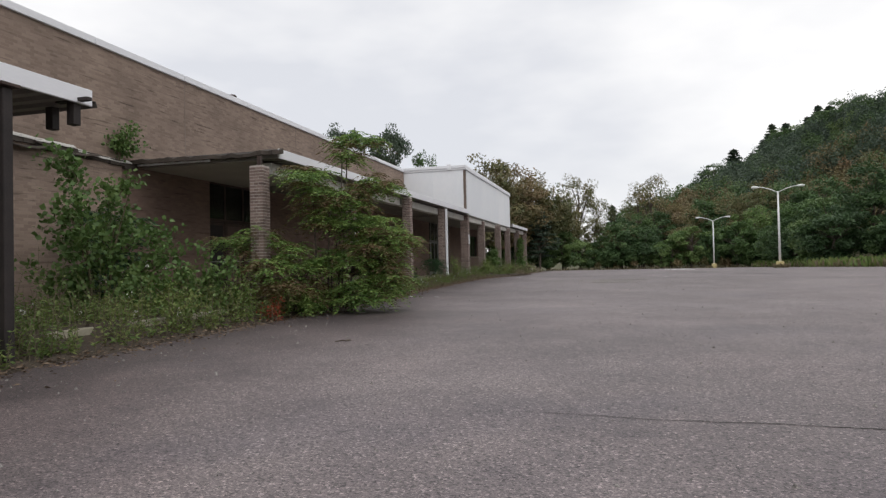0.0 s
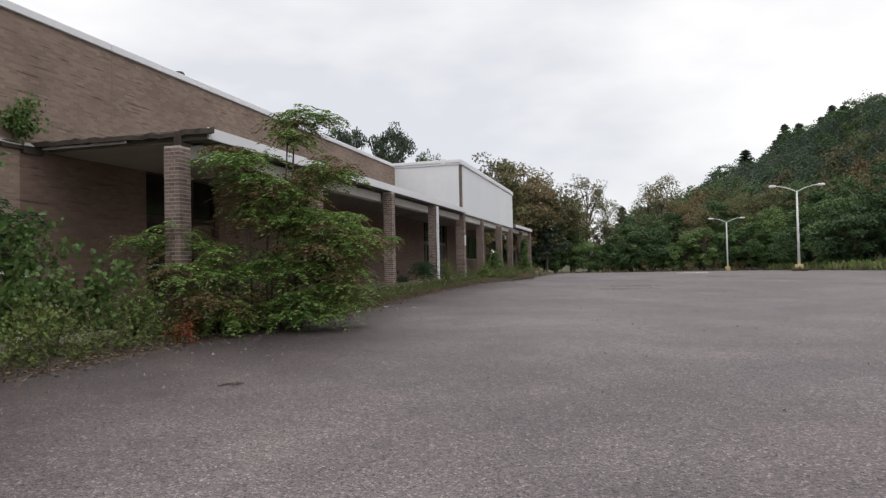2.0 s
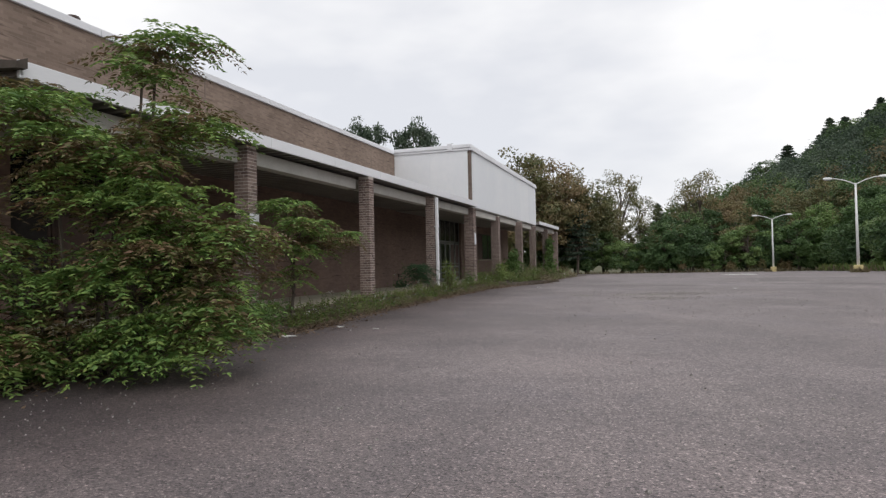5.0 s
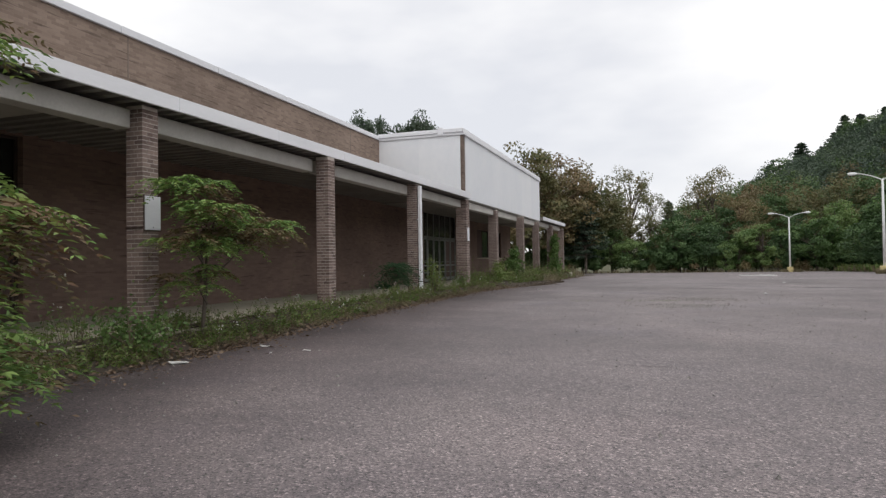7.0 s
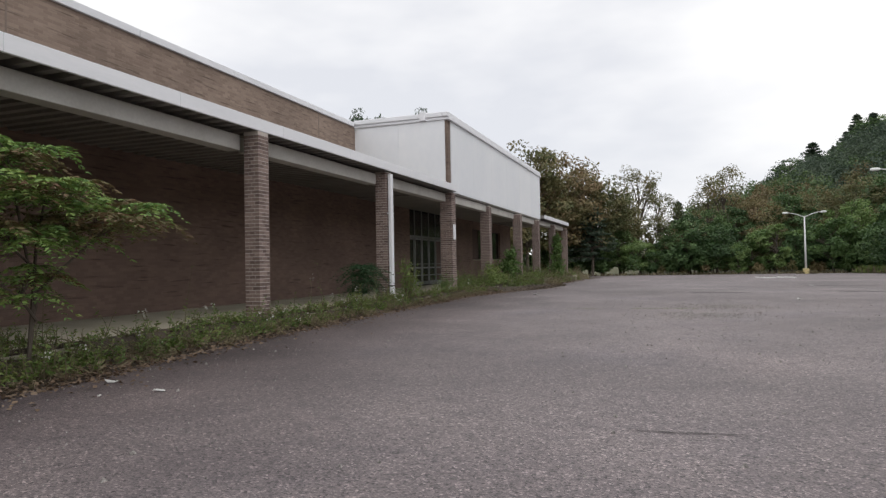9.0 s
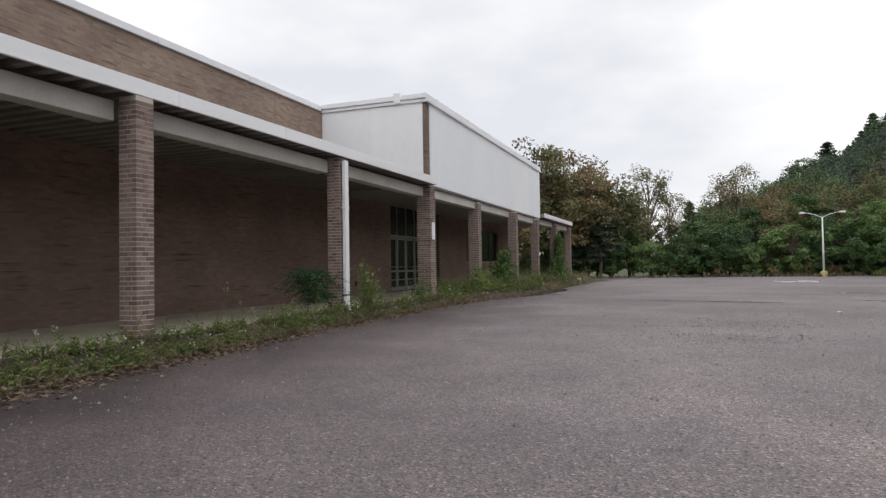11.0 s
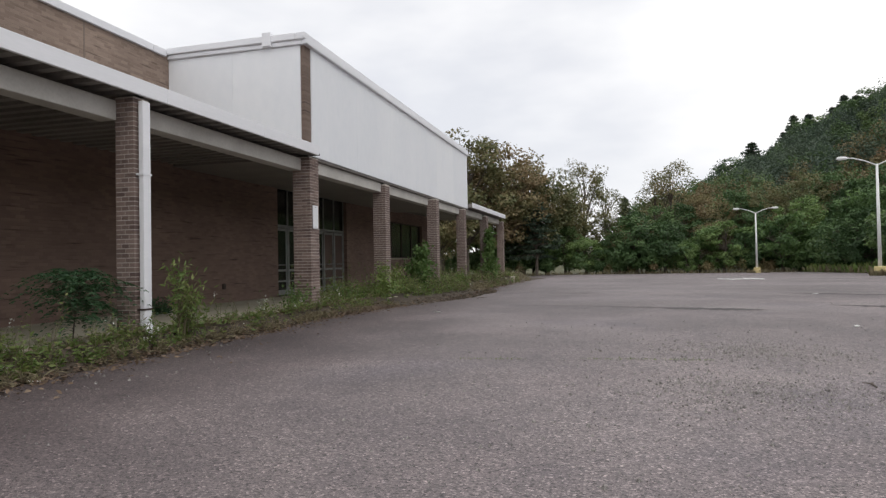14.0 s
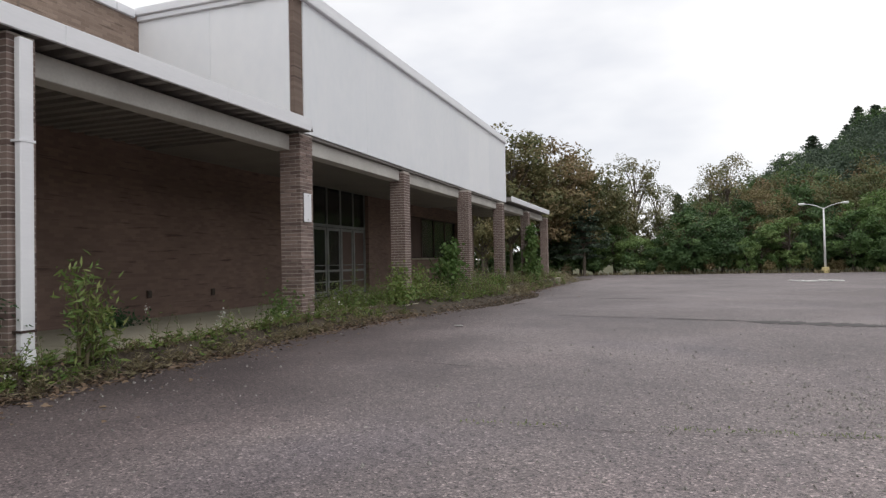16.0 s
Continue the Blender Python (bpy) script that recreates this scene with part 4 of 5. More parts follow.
# ---- trees ----
def tree_meshes(seed, height, spread, base, clumps, cards, card, material, pine=False, trunk_r=0.22):
    """Trunk with limbs, and a crown of many small leaf clumps with gaps."""
    rng = np.random.default_rng(seed)
    s = Shape()
    top = np.array([rng.normal() * 0.3, rng.normal() * 0.3, height * 0.9])
    mids = [np.array([rng.normal() * 0.15, rng.normal() * 0.15, height * f]) for f in (0.0, 0.25, 0.5, 0.72)] + [top]
    mids[0] = np.array([0, 0, -0.6])
    s.tube(mids, [trunk_r, trunk_r * 0.8, trunk_r * 0.55, trunk_r * 0.35, trunk_r * 0.1], 6)
    pos, way, size, outs = [], [], [], []
    for i in range(clumps):
        if pine:
            f = rng.uniform(0, 1)
            z = height * (base + (1 - base) * f)
            f = (int(f * 13) + rng.uniform(0, 0.35)) / 13
            z = height * (base + (1 - base) * f)
            rad = spread * (1.02 - f) ** 0.95 * rng.uniform(0.1, 1.0)
            a = rng.uniform(0, 6.28)
            c = np.array([math.cos(a) * rad, math.sin(a) * rad, z])
            b = np.array([0, 0, z + 0.1])
            cr = np.array([0.13, 0.13, 0.03]) * spread * (1.15 - 0.6 * f)
        else:
            d = ball(rng, 1, 0.45)[0]
            c = np.array([d[0] * spread, d[1] * spread, height * (base + (1 - base) * (0.5 + 0.5 * d[2]))])
            b = mids[min(3, 1 + int(3 * max(0, c[2] / height - 0.15)))] * np.array([1, 1, 0.85])
            cr = np.array([0.3, 0.3, 0.2]) * spread * rng.uniform(0.6, 1.2)
        s.tube([b, (b + c) / 2 + np.array([0, 0, 0.03 * height]), c], [trunk_r * 0.3, trunk_r * 0.18, trunk_r * 0.06], 4)
        k = int(cards * rng.uniform(0.6, 1.3))
        q = ball(rng, k, 0.5)
        pos.append(c + q * cr)
        outs.append(q * 0.7 + (c - np.array([0, 0, height * (base + 0.4 * (1 - base))])) / height + np.array([0, 0, 0.35]))
        way.append(rng.normal(size=(k, 3)) + np.array([0, 0, -0.2]))
        size.append(rng.uniform(0.6, 1.3, k) * card)
    pos, way, size = np.concatenate(pos), np.concatenate(way), np.concatenate(size)
    return s.mesh("trunk", M_BARK), leaf_mesh("crown", pos, way, size, 0.7, material, rng, 0.35, np.concatenate(outs))


def tree(meshes, m, label, category="tree"):
    t = thing("tree", m, label, category)
    part("trunk", meshes[0], None, t)
    part("crown", meshes[1], None, t)
    return t


T_GREEN = [tree_meshes(10 + i, 9.0, 3.6, 0.08, 50, 150, 0.33, M_FAR_GREEN) for i in range(3)]
T_LIGHT = [tree_meshes(14 + i, 9.0, 3.4, 0.1, 46, 150, 0.33, M_FAR_LIGHT) for i in range(2)]
T_BROWN = [tree_meshes(20 + i, 18.0, 5.2, 0.22, 80, 120, 0.4, M_FAR_BROWN) for i in range(3)]
T_MIX = [tree_meshes(26 + i, 16.0, 4.6, 0.12, 80, 130, 0.42, M_FAR_GREEN) for i in range(2)]
T_SPARSE = [tree_meshes(30 + i, 20.0, 4.8, 0.45, 36, 70, 0.36, M_FAR_BROWN, trunk_r=0.28) for i in range(2)]
T_BIG = [tree_meshes(50 + i, 16.0, 5.2, 0.08, 74, 150, 0.42, M_FAR_LIGHT) for i in range(2)]
T_TALL = [tree_meshes(54 + i, 20.0, 4.6, 0.7, 40, 110, 0.42, M_FAR_PINE) for i in range(2)]
T_PINE = [tree_meshes(40 + i, 15.0, 3.8, 0.2, 170, 46, 0.4, M_FAR_PINE, True) for i in range(2)]


def place(kind, x, y, h, label, base_h, rng, wide=1.0, cat="tree"):
    z = lot_z(y) + hill_z(x, y) - 0.1
    k = h / base_h
    m = Matrix.LocRotScale((x, y, z), Euler((0, 0, rng.uniform(0, 6.28))), (k * wide, k * wide, k))
    return tree(kind[rng.randrange(len(kind))], m, label, cat)


rng = random.Random(12)
# thicket along the far edge of the lot
for i in range(26):
    x = -34 + i * 2.75 + rng.uniform(-0.8, 0.8)
    place(T_LIGHT if rng.random() < 0.45 else T_GREEN, x, 101 + rng.uniform(-1, 3) + max(0, (12 - x)) * 0.2, rng.choice((5.5, 6.5, 7.5, 8.5, 9.5)), "dense green leafy tree at the edge of the lot", 9.0, rng, rng.uniform(0.95, 1.5))
for i in range(12):
    y = 96 - i * 5.2
    place(T_LIGHT if rng.random() < 0.35 else T_GREEN, 38.5 + rng.uniform(-1, 2.5) + (6 if y < 60 else 0), y, rng.uniform(6.5, 11), "dense green leafy tree beside the lot", 9.0, rng, rng.uniform(1.0, 1.5))
for x, y, h in ((40, 84, 12), (45, 70, 14.5), (50, 62, 15), (44, 96, 12), (56, 75, 16), (60, 58, 15), (36, 105, 12), (66, 80, 17)):
    place(T_BIG if h in (12, 15) else T_MIX, x, y, h, "large green leafy tree beyond the lot", 16.0, rng, 1.2)
place(T_BROWN, 11, 105.5, 9.5, "low brown tree in the thicket", 18.0, rng, 1.5)
place(T_BROWN, 24, 107, 9.0, "low brown tree in the thicket", 18.0, rng, 1.4)
# taller browning trees behind
for x, y, h in ((-15, 89, 22.5), (-20, 93, 21), (-11, 95, 21.5), (-8, 102, 20.5), (-4.5, 107, 19), (-1.5, 112, 15), (-25, 100, 20), (-13, 106, 18), (-2, 116, 14), (-18, 84, 15)):
    place(T_BROWN, x, y, h, "tall tree with browning leaves behind the building", 18.0, rng, 1.15)
for x, y, h in ((-33, 86, 29), (-41.5, 82, 29), (-37, 92, 25), (-28, 92, 24)):
    place(T_MIX if h < 27 else T_TALL, x, y, h, "tall dark tree behind the building", 16.0 if h < 27 else 20.0, rng, 0.62)
for x, y, h in ((6, 114, 11), (9, 116, 12), (12, 117, 13), (15.5, 118, 13), (20, 120, 15), (24, 122, 16), (30, 124, 15), (35, 126, 16), (41, 124, 17), (47, 122, 18), (53, 120, 18)):
    place(T_BROWN if rng.random() < 0.6 else T_MIX, x, y, h * rng.uniform(0.8, 1.1), "tree with fading leaves behind the thicket", 17.0, rng, 1.1)
for x, y, h in ((1.8, 121.5, 23), (5.5, 124, 18), (18.2, 127.7, 23.0), (15.5, 130, 19), (-1.5, 119, 17)):
    place(T_SPARSE, x, y, h, "tall thin tree with sparse leaves and bare limbs", 20.0, rng, 1.0)
place(T_PINE, -5.5, 99, 14.5, "dark evergreen tree behind the thicket", 15.0, rng, 1.5)
place(T_PINE, 9.5, 130, 16, "small dark pine behind the thicket", 15.0, rng)
for x, y, h in ((76.5, 350.6, 25), (71.5, 349, 15), (97, 354, 27), (92, 353, 21), (103, 350, 23), (86, 351, 17), (113, 348, 20), (119, 350, 23), (125, 352, 21)):
    place(T_PINE, x, y, h, "dark pine standing on the ridge", 15.0, rng, rng.uniform(1.4, 2.0), "pine")
# broad crowns along the ridge
for i in range(16):
    x = 66 + i * 6.2 + rng.uniform(-2, 2)
    place(T_BIG if i % 3 == 1 else T_MIX, x, 338 + rng.uniform(-8, 8), rng.uniform(13, 21), "broad leafy tree on the ridge of the hill", 16.0, rng, rng.uniform(1.1, 1.5))


def woods(name, seed, n, material, xr, yr, hr, label, cards=900, card=0.85, side=False):
    """Far woods on the slope, one mesh; side: unseen ones added along the lot's long edge."""
    rng = np.random.default_rng(seed)
    pos, size, outs = [], [], []
    for i in range(n):
        x, y = rng.uniform(*xr), rng.uniform(*yr)
        if not side and x > 0.46 * (y + 35) + 25:
            x = rng.uniform(xr[0], 0.46 * (y + 35) + 25)
        h = rng.uniform(*hr)
        z = lot_z(y) + hill_z(x, y)
        h *= 1.0 if side else 0.8 if y > 325 else 0.6 + 0.4 * min(1, (y - 128) / 90)
        r = h * rng.uniform(0.3, 0.42)
        d = ball(rng, cards, 0.75)
        d[:, 2] = np.abs(d[:, 2]) * 1.4 - 0.4
        lump = 1 + 0.25 * np.sin(d[:, :1] * 5 + i) * np.cos(d[:, 1:2] * 6)
        pos.append(np.array([x, y, z + h * 0.5]) + d * lump * np.array([r, r, h * 0.5]))
        size.append(rng.uniform(0.6, 1.3, cards) * card)
        outs.append(d + np.array([0, 0, 0.3]))
    pos, size = np.concatenate(pos), np.concatenate(size)
    me = leaf_mesh(name, pos, rng.normal(size=pos.shape), size, 0.75, material, rng, 0.4, np.concatenate(outs))
    return tagged(new(name, me), label, "woods", kind="stuff")


woods("hillside_woods", 5, 165, M_HILL_GREEN, (15, 220), (135, 400), (11, 21), "green woods covering the hillside")
woods("hillside_woods", 15, 60, M_HILL_LIGHT, (40, 220), (135, 330), (9, 17), "lighter green woods on the hillside")
woods("hillside_woods", 6, 130, M_HILL_BROWN, (15, 125), (128, 255), (12, 19), "browning woods low on the hillside")
woods("hillside_woods", 7, 170, M_HILL_PINE, (55, 220), (225, 400), (14, 22), "dark evergreen woods near the ridge")
woods("undergrowth", 8, 70, M_FAR_GREEN, (-42, 40), (99.5, 103.5), (5, 9), "dark green undergrowth below the thicket", 240, 0.4)
woods("undergrowth", 9, 24, M_FAR_BROWN, (-42, 40), (99, 102), (3, 5), "brown undergrowth at the edge of the lot", 160, 0.35)
# added out of view to hold back low sky light from the building
woods("unseen_woods", 17, 190, M_HILL_GREEN, (46, 80), (-110, 44), (7, 11), "unseen green woods added beside the lot to block low sky", 320, 1.5, True)


# ---- verge: soil, leaf litter, weeds ----
def edge_x(y):
    return smooth_steps(y, (-40, -24, -20, -18, -14, -11, -8, -3, 6, 9, 14, 19, 24, 36, 60), (1.05, 1.1, 1.15, 1.4, 1.35, 1.15, 0.85, 0.65, 0.6, 0.8, 1.7, 2.0, 1.0, 0.4, 0.5)) + 0.12 * noise.noise((y * 0.9, 0, 7)) + 0.1 * noise.noise((y * 0.25, 3, 1))


ys = spread_steps([(-34, 12, 230), (12, 60, 120)])
s = Shape()
ROWS = 7
for y in ys:
    e = edge_x(y)
    x0 = -0.08 if y < 36 else -4
    for i in range(ROWS):
        u = i / (ROWS - 1)
        x = x0 + (e - x0) * u
        bank = 0.0 - lot_z(y) if x < 0.31 and y < 36 else 0.16 * (1 - u) + 0.03
        z = lot_z(y) + bank * (1 if u < 1 else 0) - (0.03 if u == 1 else 0) + 0.03 * noise.noise((x * 3, y * 3, 2))
        s.v.append((x, y, z))
s.f = [(j * ROWS + i, j * ROWS + i + 1, (j + 1) * ROWS + i + 1, (j + 1) * ROWS + i) for j in range(len(ys) - 1) for i in range(ROWS - 1)]
solo("verge", s, M_SOIL, "dark soil and leaf mould banked against the kerb", "verge", kind="structure", smooth=True)


tagged(new("soil_bed", sheet("soil_bed", spread_steps([(WX + 0.02, -0.05, 12)]), spread_steps([(-34, -18.7, 40)]), lambda x, y: -0.015 + 0.03 * noise.noise((x * 2, y * 2, 8)), M_SOIL)),
       "dark soil and leaf mould overgrowing the walk", "soil", kind="structure")


def verge_z(x, y):
    if y < 36 and x < 0.31:
        return 0.0
    e = edge_x(y)
    return lot_z(y) + (0.0 if x >= e else 0.16 * (1 - x / e) + 0.02)


def litter(n, yr, over, seed, size=0.05):
    rng = np.random.default_rng(seed)
    y = rng.uniform(*yr, n)
    e = np.array([edge_x(q) for q in y])
    x = e + rng.normal(size=n) * 0.16 + np.where(rng.random(n) < over, rng.exponential(0.35, n), 0) - np.where(rng.random(n) < 0.5, rng.uniform(0, 0.6, n), 0)
    z = np.array([verge_z(a, b) for a, b in zip(x, y)]) + 0.012
    way = rng.normal(size=(n, 3)) * np.array([1, 1, 0.25])
    me = leaf_mesh("leaf_litter", np.stack([x, y, z], 1), way, rng.uniform(0.5, 1.4, n) * size, 0.6, M_DEAD, rng, 0.75)
    tagged(new("leaf_litter", me), "fallen brown leaves along the edge of the asphalt", "leaf litter", kind="stuff")


litter(4200, (-33, -10), 0.2, 1, 0.065)
litter(7500, (-13, 10), 0.12, 2, 0.07)
litter(1500, (10, 40), 0.2, 3, 0.09)


def weeds(name, n, yr, xr, hr, seed, material, leaf=0.07, leaves=14, label="", flowers=0.0, slim=0.35):
    """Upright weeds: bent stems with leaves all the way up."""
    rng = np.random.default_rng(seed)
    pos, way, size, fl = [], [], [], []
    st = Shape()
    for i in range(n):
        y = rng.uniform(*yr)
        while noise.noise((y * 0.9, seed, 5)) < rng.uniform(-0.5, 0.1):
            y = rng.uniform(*yr)
        e = edge_x(y)
        x = xr[0] + (e + xr[1] - xr[0]) * rng.random() ** 0.8
        h = rng.uniform(*hr) * (1.0 if rng.random() < 0.88 else 2.0) * (0.55 + 0.9 * abs(noise.noise((x * 0.8, y * 0.55, seed))))
        z = verge_z(x, y)
        lean = rng.normal(size=2) * 0.22 * h
        foot, top = np.array([x, y, z - 0.02]), np.array([x + lean[0], y + lean[1], z + h])
        st.tube([foot, (foot + top) / 2 + np.array([lean[0] * -0.15, 0, 0.03]), top], [0.006, 0.005, 0.002], 3)
        u = rng.uniform(0.05, 1, leaves)[:, None]
        pos.append(foot + (top - foot) * u)
        a = rng.uniform(0, 6.28, leaves)
        way.append(np.stack([np.cos(a), np.sin(a), rng.uniform(-0.3, 0.9, leaves)], 1))
        size.append(rng.uniform(0.6, 1.4, leaves) * leaf * (1.25 - 0.6 * u[:, 0]))
        if rng.random() < flowers:
            fl.append(top + rng.normal(size=(7, 3)) * 0.03)
    t = thing(name, (0, 0, 0), label, "weeds", kind="stuff")
    tagged(part("stalks", st, M_STEM, t), kind="stuff")
    me = leaf_mesh("leaves", np.concatenate(pos), np.concatenate(way), np.concatenate(size), slim, material, rng, 0.4)
    tagged(part("leaves", me, None, t), kind="stuff")
    if fl:
        p = np.concatenate(fl)
        tagged(part("flowers", leaf_mesh("flowers", p, rng.normal(size=p.shape), np.full(len(p), 0.035), 0.9, M_FLOWER, rng, 0.5), None, t, "small white flowers"), kind="stuff")


weeds("weeds", 1150, (-33, -19), (-0.9, -0.12), (0.25, 0.8), 21, M_WEED, 0.085, 16, "tall green weeds crowding the kerb", 0.02)
weeds("weeds", 1000, (-33, -18.6), (-3.9, -1.2), (0.2, 0.7), 41, M_WEED, 0.09, 14, "rank green weeds growing over the walk", 0.03)
weeds("weeds", 650, (-19, -11), (-0.4, -0.15), (0.2, 0.55), 22, M_WEED, 0.08, 14, "green weeds along the kerb below the bush", 0.04)
weeds("weeds", 430, (-11, 0), (0.08, -0.15), (0.1, 0.36), 23, M_WEED, 0.085, 14, "green weeds along the kerb", 0.02)
weeds("weeds", 260, (-1, 10), (0.05, -0.25), (0.08, 0.32), 24, M_WEED, 0.085, 14, "low green weeds along the kerb", 0.025)
weeds("weeds", 70, (-11.5, 8), (0.0, -0.1), (0.4, 0.75), 38, M_WEED, 0.07, 14, "tall thin weeds standing along the kerb", 0.3)
weeds("weeds", 190, (-11.5, 1), (0.12, -0.1), (0.1, 0.32), 33, M_WEED, 0.08, 15, "bushy green weeds hiding the kerb", 0.01)
weeds("weeds", 380, (-14, 8), (0.15, 0.05), (0.08, 0.22), 36, M_STRAW, 0.07, 12, "withered brown weeds along the kerb")
weeds("weeds", 900, (8, 24), (-1.0, -1.0), (0.3, 0.95), 25, M_WEED, 0.1, 14, "tall mixed weeds between the far columns", 0.02)
weeds("weeds", 420, (24, 40), (-1.5, 0.0), (0.3, 0.8), 26, M_WEED, 0.13, 12, "rank weeds below the low canopy")
weeds("dry_grass", 700, (18, 46), (-0.8, 0.0), (0.25, 0.65), 27, M_STRAW, 0.24, 7, "dry straw-coloured grass at the end of the building", 0, 0.1)
weeds("dry_grass", 500, (-12, 10), (0.05, 0.0), (0.1, 0.25), 28, M_STRAW, 0.14, 8, "dry grass blades along the kerb", 0, 0.09)


def far_grass(name, n, xr, yr, hr, seed, label, material):
    rng = np.random.default_rng(seed)
    x, y = rng.uniform(*xr, n), rng.uniform(*yr, n)
    z = np.array([lot_z(q) + hill_z(p, q) for p, q in zip(x, y)]) - 0.12
    way = np.stack([rng.normal(size=n) * 0.35, rng.normal(size=n) * 0.35, np.ones(n)], 1)
    tagged(new(name, leaf_mesh(name, np.stack([x, y, z], 1), way, rng.uniform(*hr, n), 0.3, material, rng, 0.2)), label, "grass", kind="stuff")


far_grass("tall_grass", 1300, (-40, 38), (97.2, 101), (0.2, 0.8), 31, "dry tall grass along the far edge of the lot", M_STRAW)
far_grass("tall_grass", 9000, (34.1, 46), (20, 97), (0.5, 1.5), 32, "dry tall grass beside the lot", M_WEED)
far_grass("tall_grass", 2500, (34.1, 37), (20, 97), (0.4, 1.2), 33, "straw-coloured grass beside the lot", M_STRAW)
far_grass("tall_grass", 500, (27.9, 29.2), (51.4, 52.5), (0.3, 0.8), 34, "dry grass round a lamp base", M_STRAW)
far_grass("tall_grass", 500, (25.6, 28.2), (90.4, 91.4), (0.3, 0.7), 35, "dry grass round a far lamp base", M_STRAW)


# ---- marks and litter on the asphalt ----
def lot_top(x, y):
    return lot_z(y) + 0.012 * noise.noise((x * 0.3, y * 0.3, 0))


def crack(points, width, seed, label="dark crack in the asphalt", material=None, ragged=0.6):
    rng = random.Random(seed)
    s = Shape()
    pts = []
    for (x0, y0), (x1, y1) in zip(points, points[1:]):
        n = max(2, int(math.hypot(x1 - x0, y1 - y0) / 0.09))
        pts += [(x0 + (x1 - x0) * i / n, y0 + (y1 - y0) * i / n) for i in range(n)]
    dx, dy = points[-1][0] - points[0][0], points[-1][1] - points[0][1]
    L = math.hypot(dx, dy)
    nx, ny = -dy / L, dx / L
    off = 0.0
    for i, (x, y) in enumerate(pts):
        off = off * 0.9 + rng.uniform(-0.018, 0.018)
        taper = min(1, 6 * min(i, len(pts) - 1 - i) / len(pts) + 0.05)
        w = width * taper * (1 - ragged + 2 * ragged * rng.random()) / 2
        for q in (-1, 1):
            px, py = x + nx * (off + q * w), y + ny * (off + q * w)
            s.v.append((px, py, lot_top(px, py) + 0.006))
    s.f = [(2 * i, 2 * i + 1, 2 * i + 3, 2 * i + 2) for i in range(len(pts) - 1)]
    return solo("crack", s, material or M_CRACK, label, "crack", "cracks in the asphalt", kind="structure")


crack([(7.4, -27.75), (9.0, -27.85), (11.5, -27.95), (16, -28.2)], 0.015, 1)
crack([(7.0, -22.6), (7.0, -20.4)], 0.004, 2)
crack([(7.0, -20.4), (7.05, -17.4)], 0.003, 12)
crack([(7.65, -12.25), (8.6, -12.22)], 0.02, 3)
crack([(6.6, 9.9), (8.7, 9.3)], 0.22, 4, "dark sunken seam in the asphalt", M_TAR)
crack([(8.5, 9.35), (11.0, 8.4)], 0.55, 24, "dark sunken hollow in the asphalt", M_TAR)
crack([(4.2, 10.6), (6.6, 9.9)], 0.12, 14, "dark sunken seam in the asphalt", M_TAR)
crack([(12.8, 10.4), (15.0, 9.2), (18.5, 8.4)], 0.6, 5, "dark tar seam in the asphalt", M_TAR)
crack([(13.1, 17.4), (15.4, 15.7), (19.0, 14.6)], 0.5, 6, "dark tar seam in the asphalt", M_TAR)
crack([(4.5, 18.0), (7.0, 17.6)], 0.3, 15, "dark tar seam in the asphalt", M_TAR)
crack([(17, 20), (25, 19)], 0.35, 7, "dark tar seam in the asphalt", M_TAR)
crack([(3.3, 3.0), (5.0, 2.7)], 0.015, 8)
crack([(5.3, -0.05), (7.4, 0.05), (8.8, 0.3)], 0.007, 16)
rng = np.random.default_rng(9)
n = 260
x = np.concatenate([rng.uniform(5.3, 6.2, n // 3), rng.uniform(6.9, 8.6, n - n // 3)])
y = 0.0 + 0.09 * (x - 5.3) + rng.normal(size=n) * 0.035
z = np.array([lot_top(p, q) for p, q in zip(x, y)])
way = np.stack([rng.normal(size=n) * 0.7, rng.normal(size=n) * 0.7, np.ones(n)], 1)
tagged(new('crack_grass', leaf_mesh('crack_grass', np.stack([x, y, z], 1), way, rng.uniform(0.012, 0.036, n), 0.28, M_WEED, rng, 0.2)), 'short grass growing from an asphalt crack', 'grass', kind='stuff')
crack([(12, -6), (14.5, -6.2)], 0.03, 9)

rng = random.Random(77)
for x, y, a, b, r in ((1.56, -13.47, 0.3, 0.16, 0.3), (2.91, 7.41, 0.2, 0.11, 0.1), (2.74, -11.94, 0.16, 0.05, 0.4), (1.76, -11.65, 0.16, 0.05, 0.2), (2.35, -12.36, 0.04, 0.04, 0.3), (0.66, -2.49, 0.14, 0.08, 0.5), (11.6, 4.6, 0.1, 0.14, 0), (14.0, 16.0, 0.16, 0.2, 0.3)):
    n = 6
    s = Shape()
    ring = [(math.cos(6.28 * i / n) * a / 2 * rng.uniform(0.8, 1.2), math.sin(6.28 * i / n) * b / 2 * rng.uniform(0.8, 1.2), rng.uniform(0, 0.025)) for i in range(n)]
    s.v = ring + [(p, q, z + 0.012) for p, q, z in ring]
    s.f = [tuple(reversed(range(n))), tuple(range(n, 2 * n))] + [(i, (i + 1) % n, n + (i + 1) % n, n + i) for i in range(n)]
    ob = solo("litter_scrap", s, M_PAPER, "crumpled white scrap of paper on the asphalt", "litter", "white scraps of litter")
    ob.matrix_basis = Matrix.Translation((x, y, max(lot_top(x, y), verge_z(x, y)) + 0.004)) @ Euler((0, 0, r)).to_matrix().to_4x4()
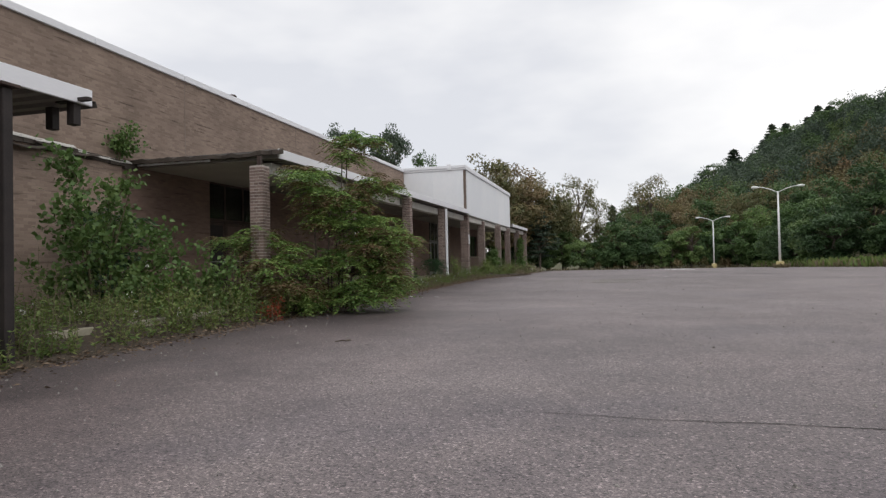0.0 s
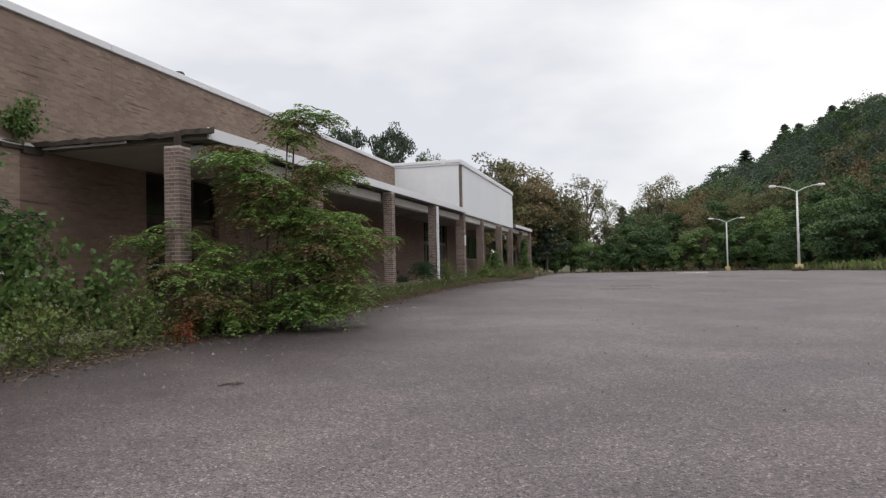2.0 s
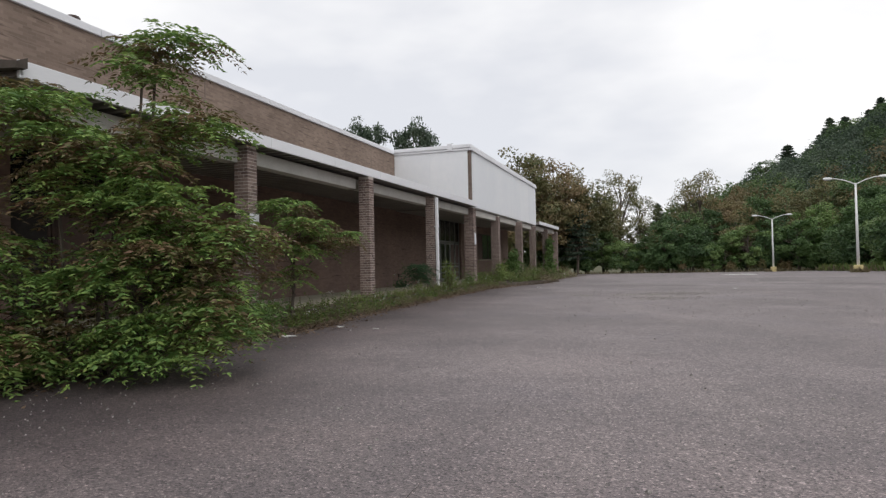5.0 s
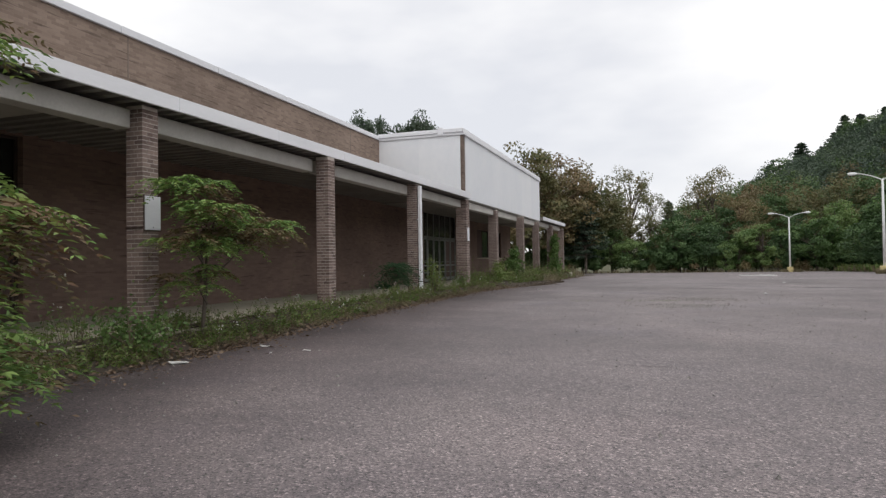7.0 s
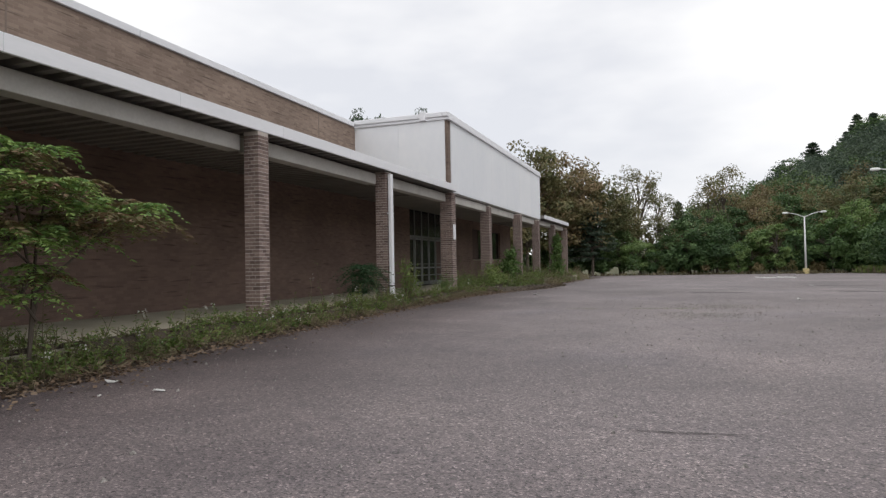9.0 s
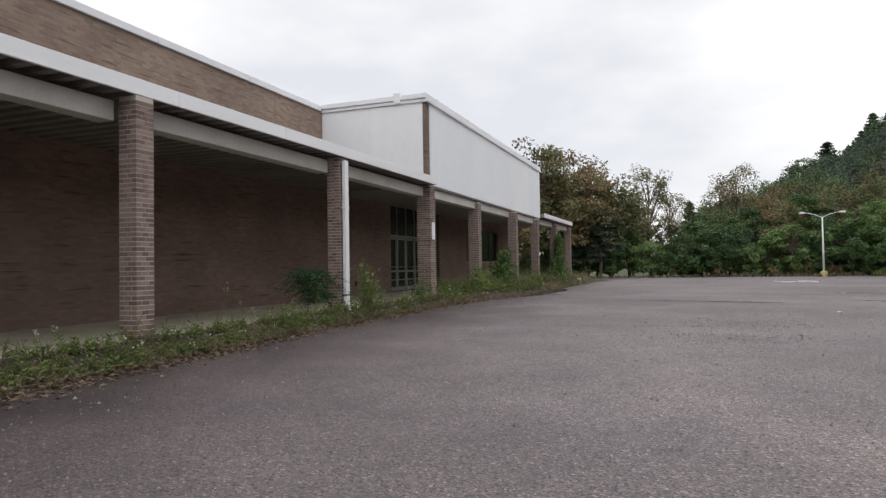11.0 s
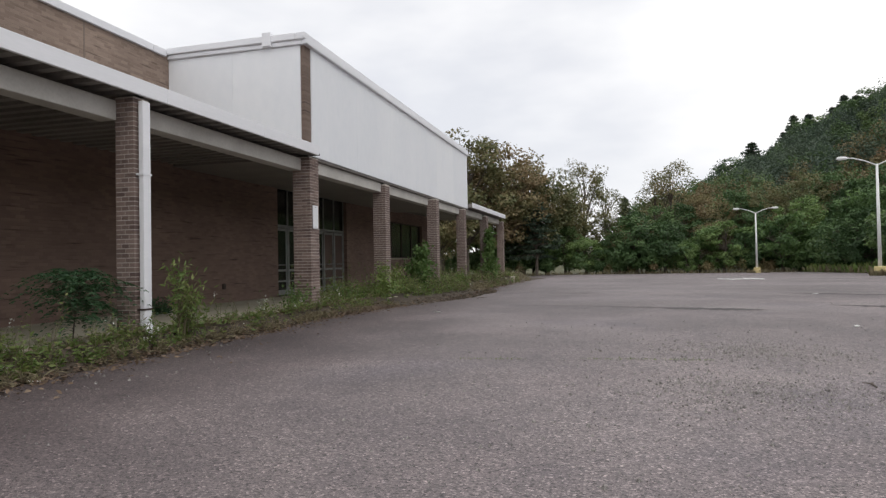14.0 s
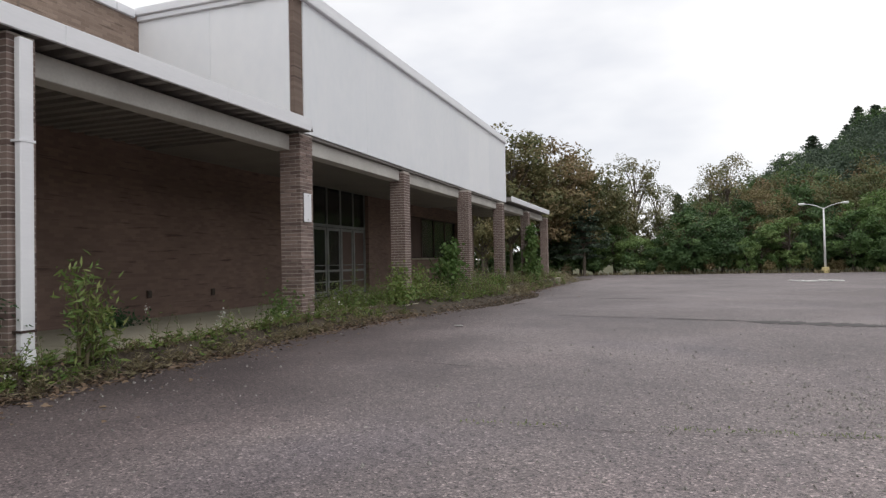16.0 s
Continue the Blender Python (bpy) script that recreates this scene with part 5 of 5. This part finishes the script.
# broken white boards lying in the lot
for x, y, w, l, r in ((14.7, 40.3, 0.22, 0.8, 0.8), (15.35, 39.2, 0.2, 0.9, 2.2), (16.3, 40.2, 0.3, 0.7, 1.4), (15.0, 39.5, 0.2, 0.7, 0.2), (16.8, 39.8, 0.16, 0.9, 1.1)):
    ob = solo("broken_board", Shape().box(-w / 2, -l / 2, 0.01, w / 2, l / 2, 0.06, 0.008), M_PAPER, "broken white board lying on the asphalt", "debris", "broken boards in the lot")
    ob.matrix_basis = pose(x, y, lot_top(x, y) + 0.04, rng.uniform(-6, 6), rng.uniform(-24, 24), math.degrees(r))
for x, y, l, r in ((4.25, -23.47, 0.24, 0.5), (4.33, -23.4, 0.16, 1.2), (9.9, -1.2, 0.25, 1.4), (2.6, 14.6, 0.5, 1.0)):
    s = Shape().tube([(-l / 2, 0, 0.012), (0, 0.03, 0.025), (l / 2, -0.01, 0.012)], [0.008, 0.012, 0.006], 5).tube([(0, 0.03, 0.025), (l * 0.2, 0.1, 0.02)], [0.007, 0.004], 4)
    ob = solo("fallen_twig", s, M_BARK, "short fallen twig on the asphalt", "twig", "fallen twigs")
    ob.matrix_basis = pose(x, y, lot_top(x, y), 0, 0, math.degrees(r))
# clods and rubble where the verge has slumped onto the asphalt
rng = np.random.default_rng(71)
s = Shape()
for i in range(1500):
    b = rng.normal() * 3.2 + 17.0
    a = edge_x(b) - rng.exponential(0.5) + 0.35
    r = rng.uniform(0.012, 0.05) * (2.0 if rng.random() < 0.06 else 1.0)
    z, t = verge_z(a, b) - 0.01, rng.uniform(0, 6.28)
    ring = [(a + r * math.cos(t + q) * rng.uniform(0.7, 1.2), b + r * math.sin(t + q) * rng.uniform(0.7, 1.2)) for q in (0, 1.26, 2.5, 3.8, 5.0)]
    s.add([(p, q, z) for p, q in ring] + [(a + (p - a) * 0.6, b + (q - b) * 0.6, z + r * rng.uniform(0.5, 0.9)) for p, q in ring],
          [(k, (k + 1) % 5, 5 + (k + 1) % 5, 5 + k) for k in range(5)] + [(5, 6, 7, 8, 9)])
solo("rubble", s, M_SOIL, "dark clods and rubble spilt from the verge", "rubble", kind="stuff")
# loose gravel scattered over the lot
rng = np.random.default_rng(55)
n = 9000
x, y = rng.uniform(2.2, 15, n), rng.uniform(-32, 12, n)
x[:3000], y[:3000] = rng.uniform(5, 13, 3000), rng.uniform(-9, 5, 3000)
k = np.where((rng.random(n) < 0.28) & (np.arange(n) > 3000))[0]
x[k] = np.array([edge_x(q) for q in y[k]]) + rng.exponential(0.9, len(k)) + 0.1
# a looser patch of broken stone
k = 4200
first = rng.random(k) < 0.55
x = np.concatenate([x, np.where(first, 9.3, 8.7) + rng.normal(size=k) * 0.7])
y = np.concatenate([y, np.where(first, 1.2, -1.7) + rng.normal(size=k) * 0.6])
n += k
s = Shape()
for a, b, r in zip(x, y, rng.uniform(0.005, 0.014, n) * np.where(rng.random(n) < 0.07, 2.2, 1)):
    z = lot_top(a, b)
    t = rng.uniform(0, 6.28)
    v = [(a + r * math.cos(t + q), b + r * math.sin(t + q), z) for q in (0, 2.1, 4.2)]
    s.add(v + [(a, b, z + r * 1.1)], [(0, 1, 3), (1, 2, 3), (2, 0, 3)])
solo("gravel", s, surface("gravel", (0.07, 0.064, 0.06), (0.42, 0.395, 0.37), 40, 90, 0.9, 0.1, spread=0.25), "loose grey gravel scattered on the asphalt", "gravel", kind="stuff")

for n, (a, b, top, single, front) in enumerate(COLS):
    column(a, b, top, single, front, ("broken-topped brick column with leaves against it" if n == 0 else "square brown brick column under the canopy" if n != 4 else "dark stained brick column under the box corner"))
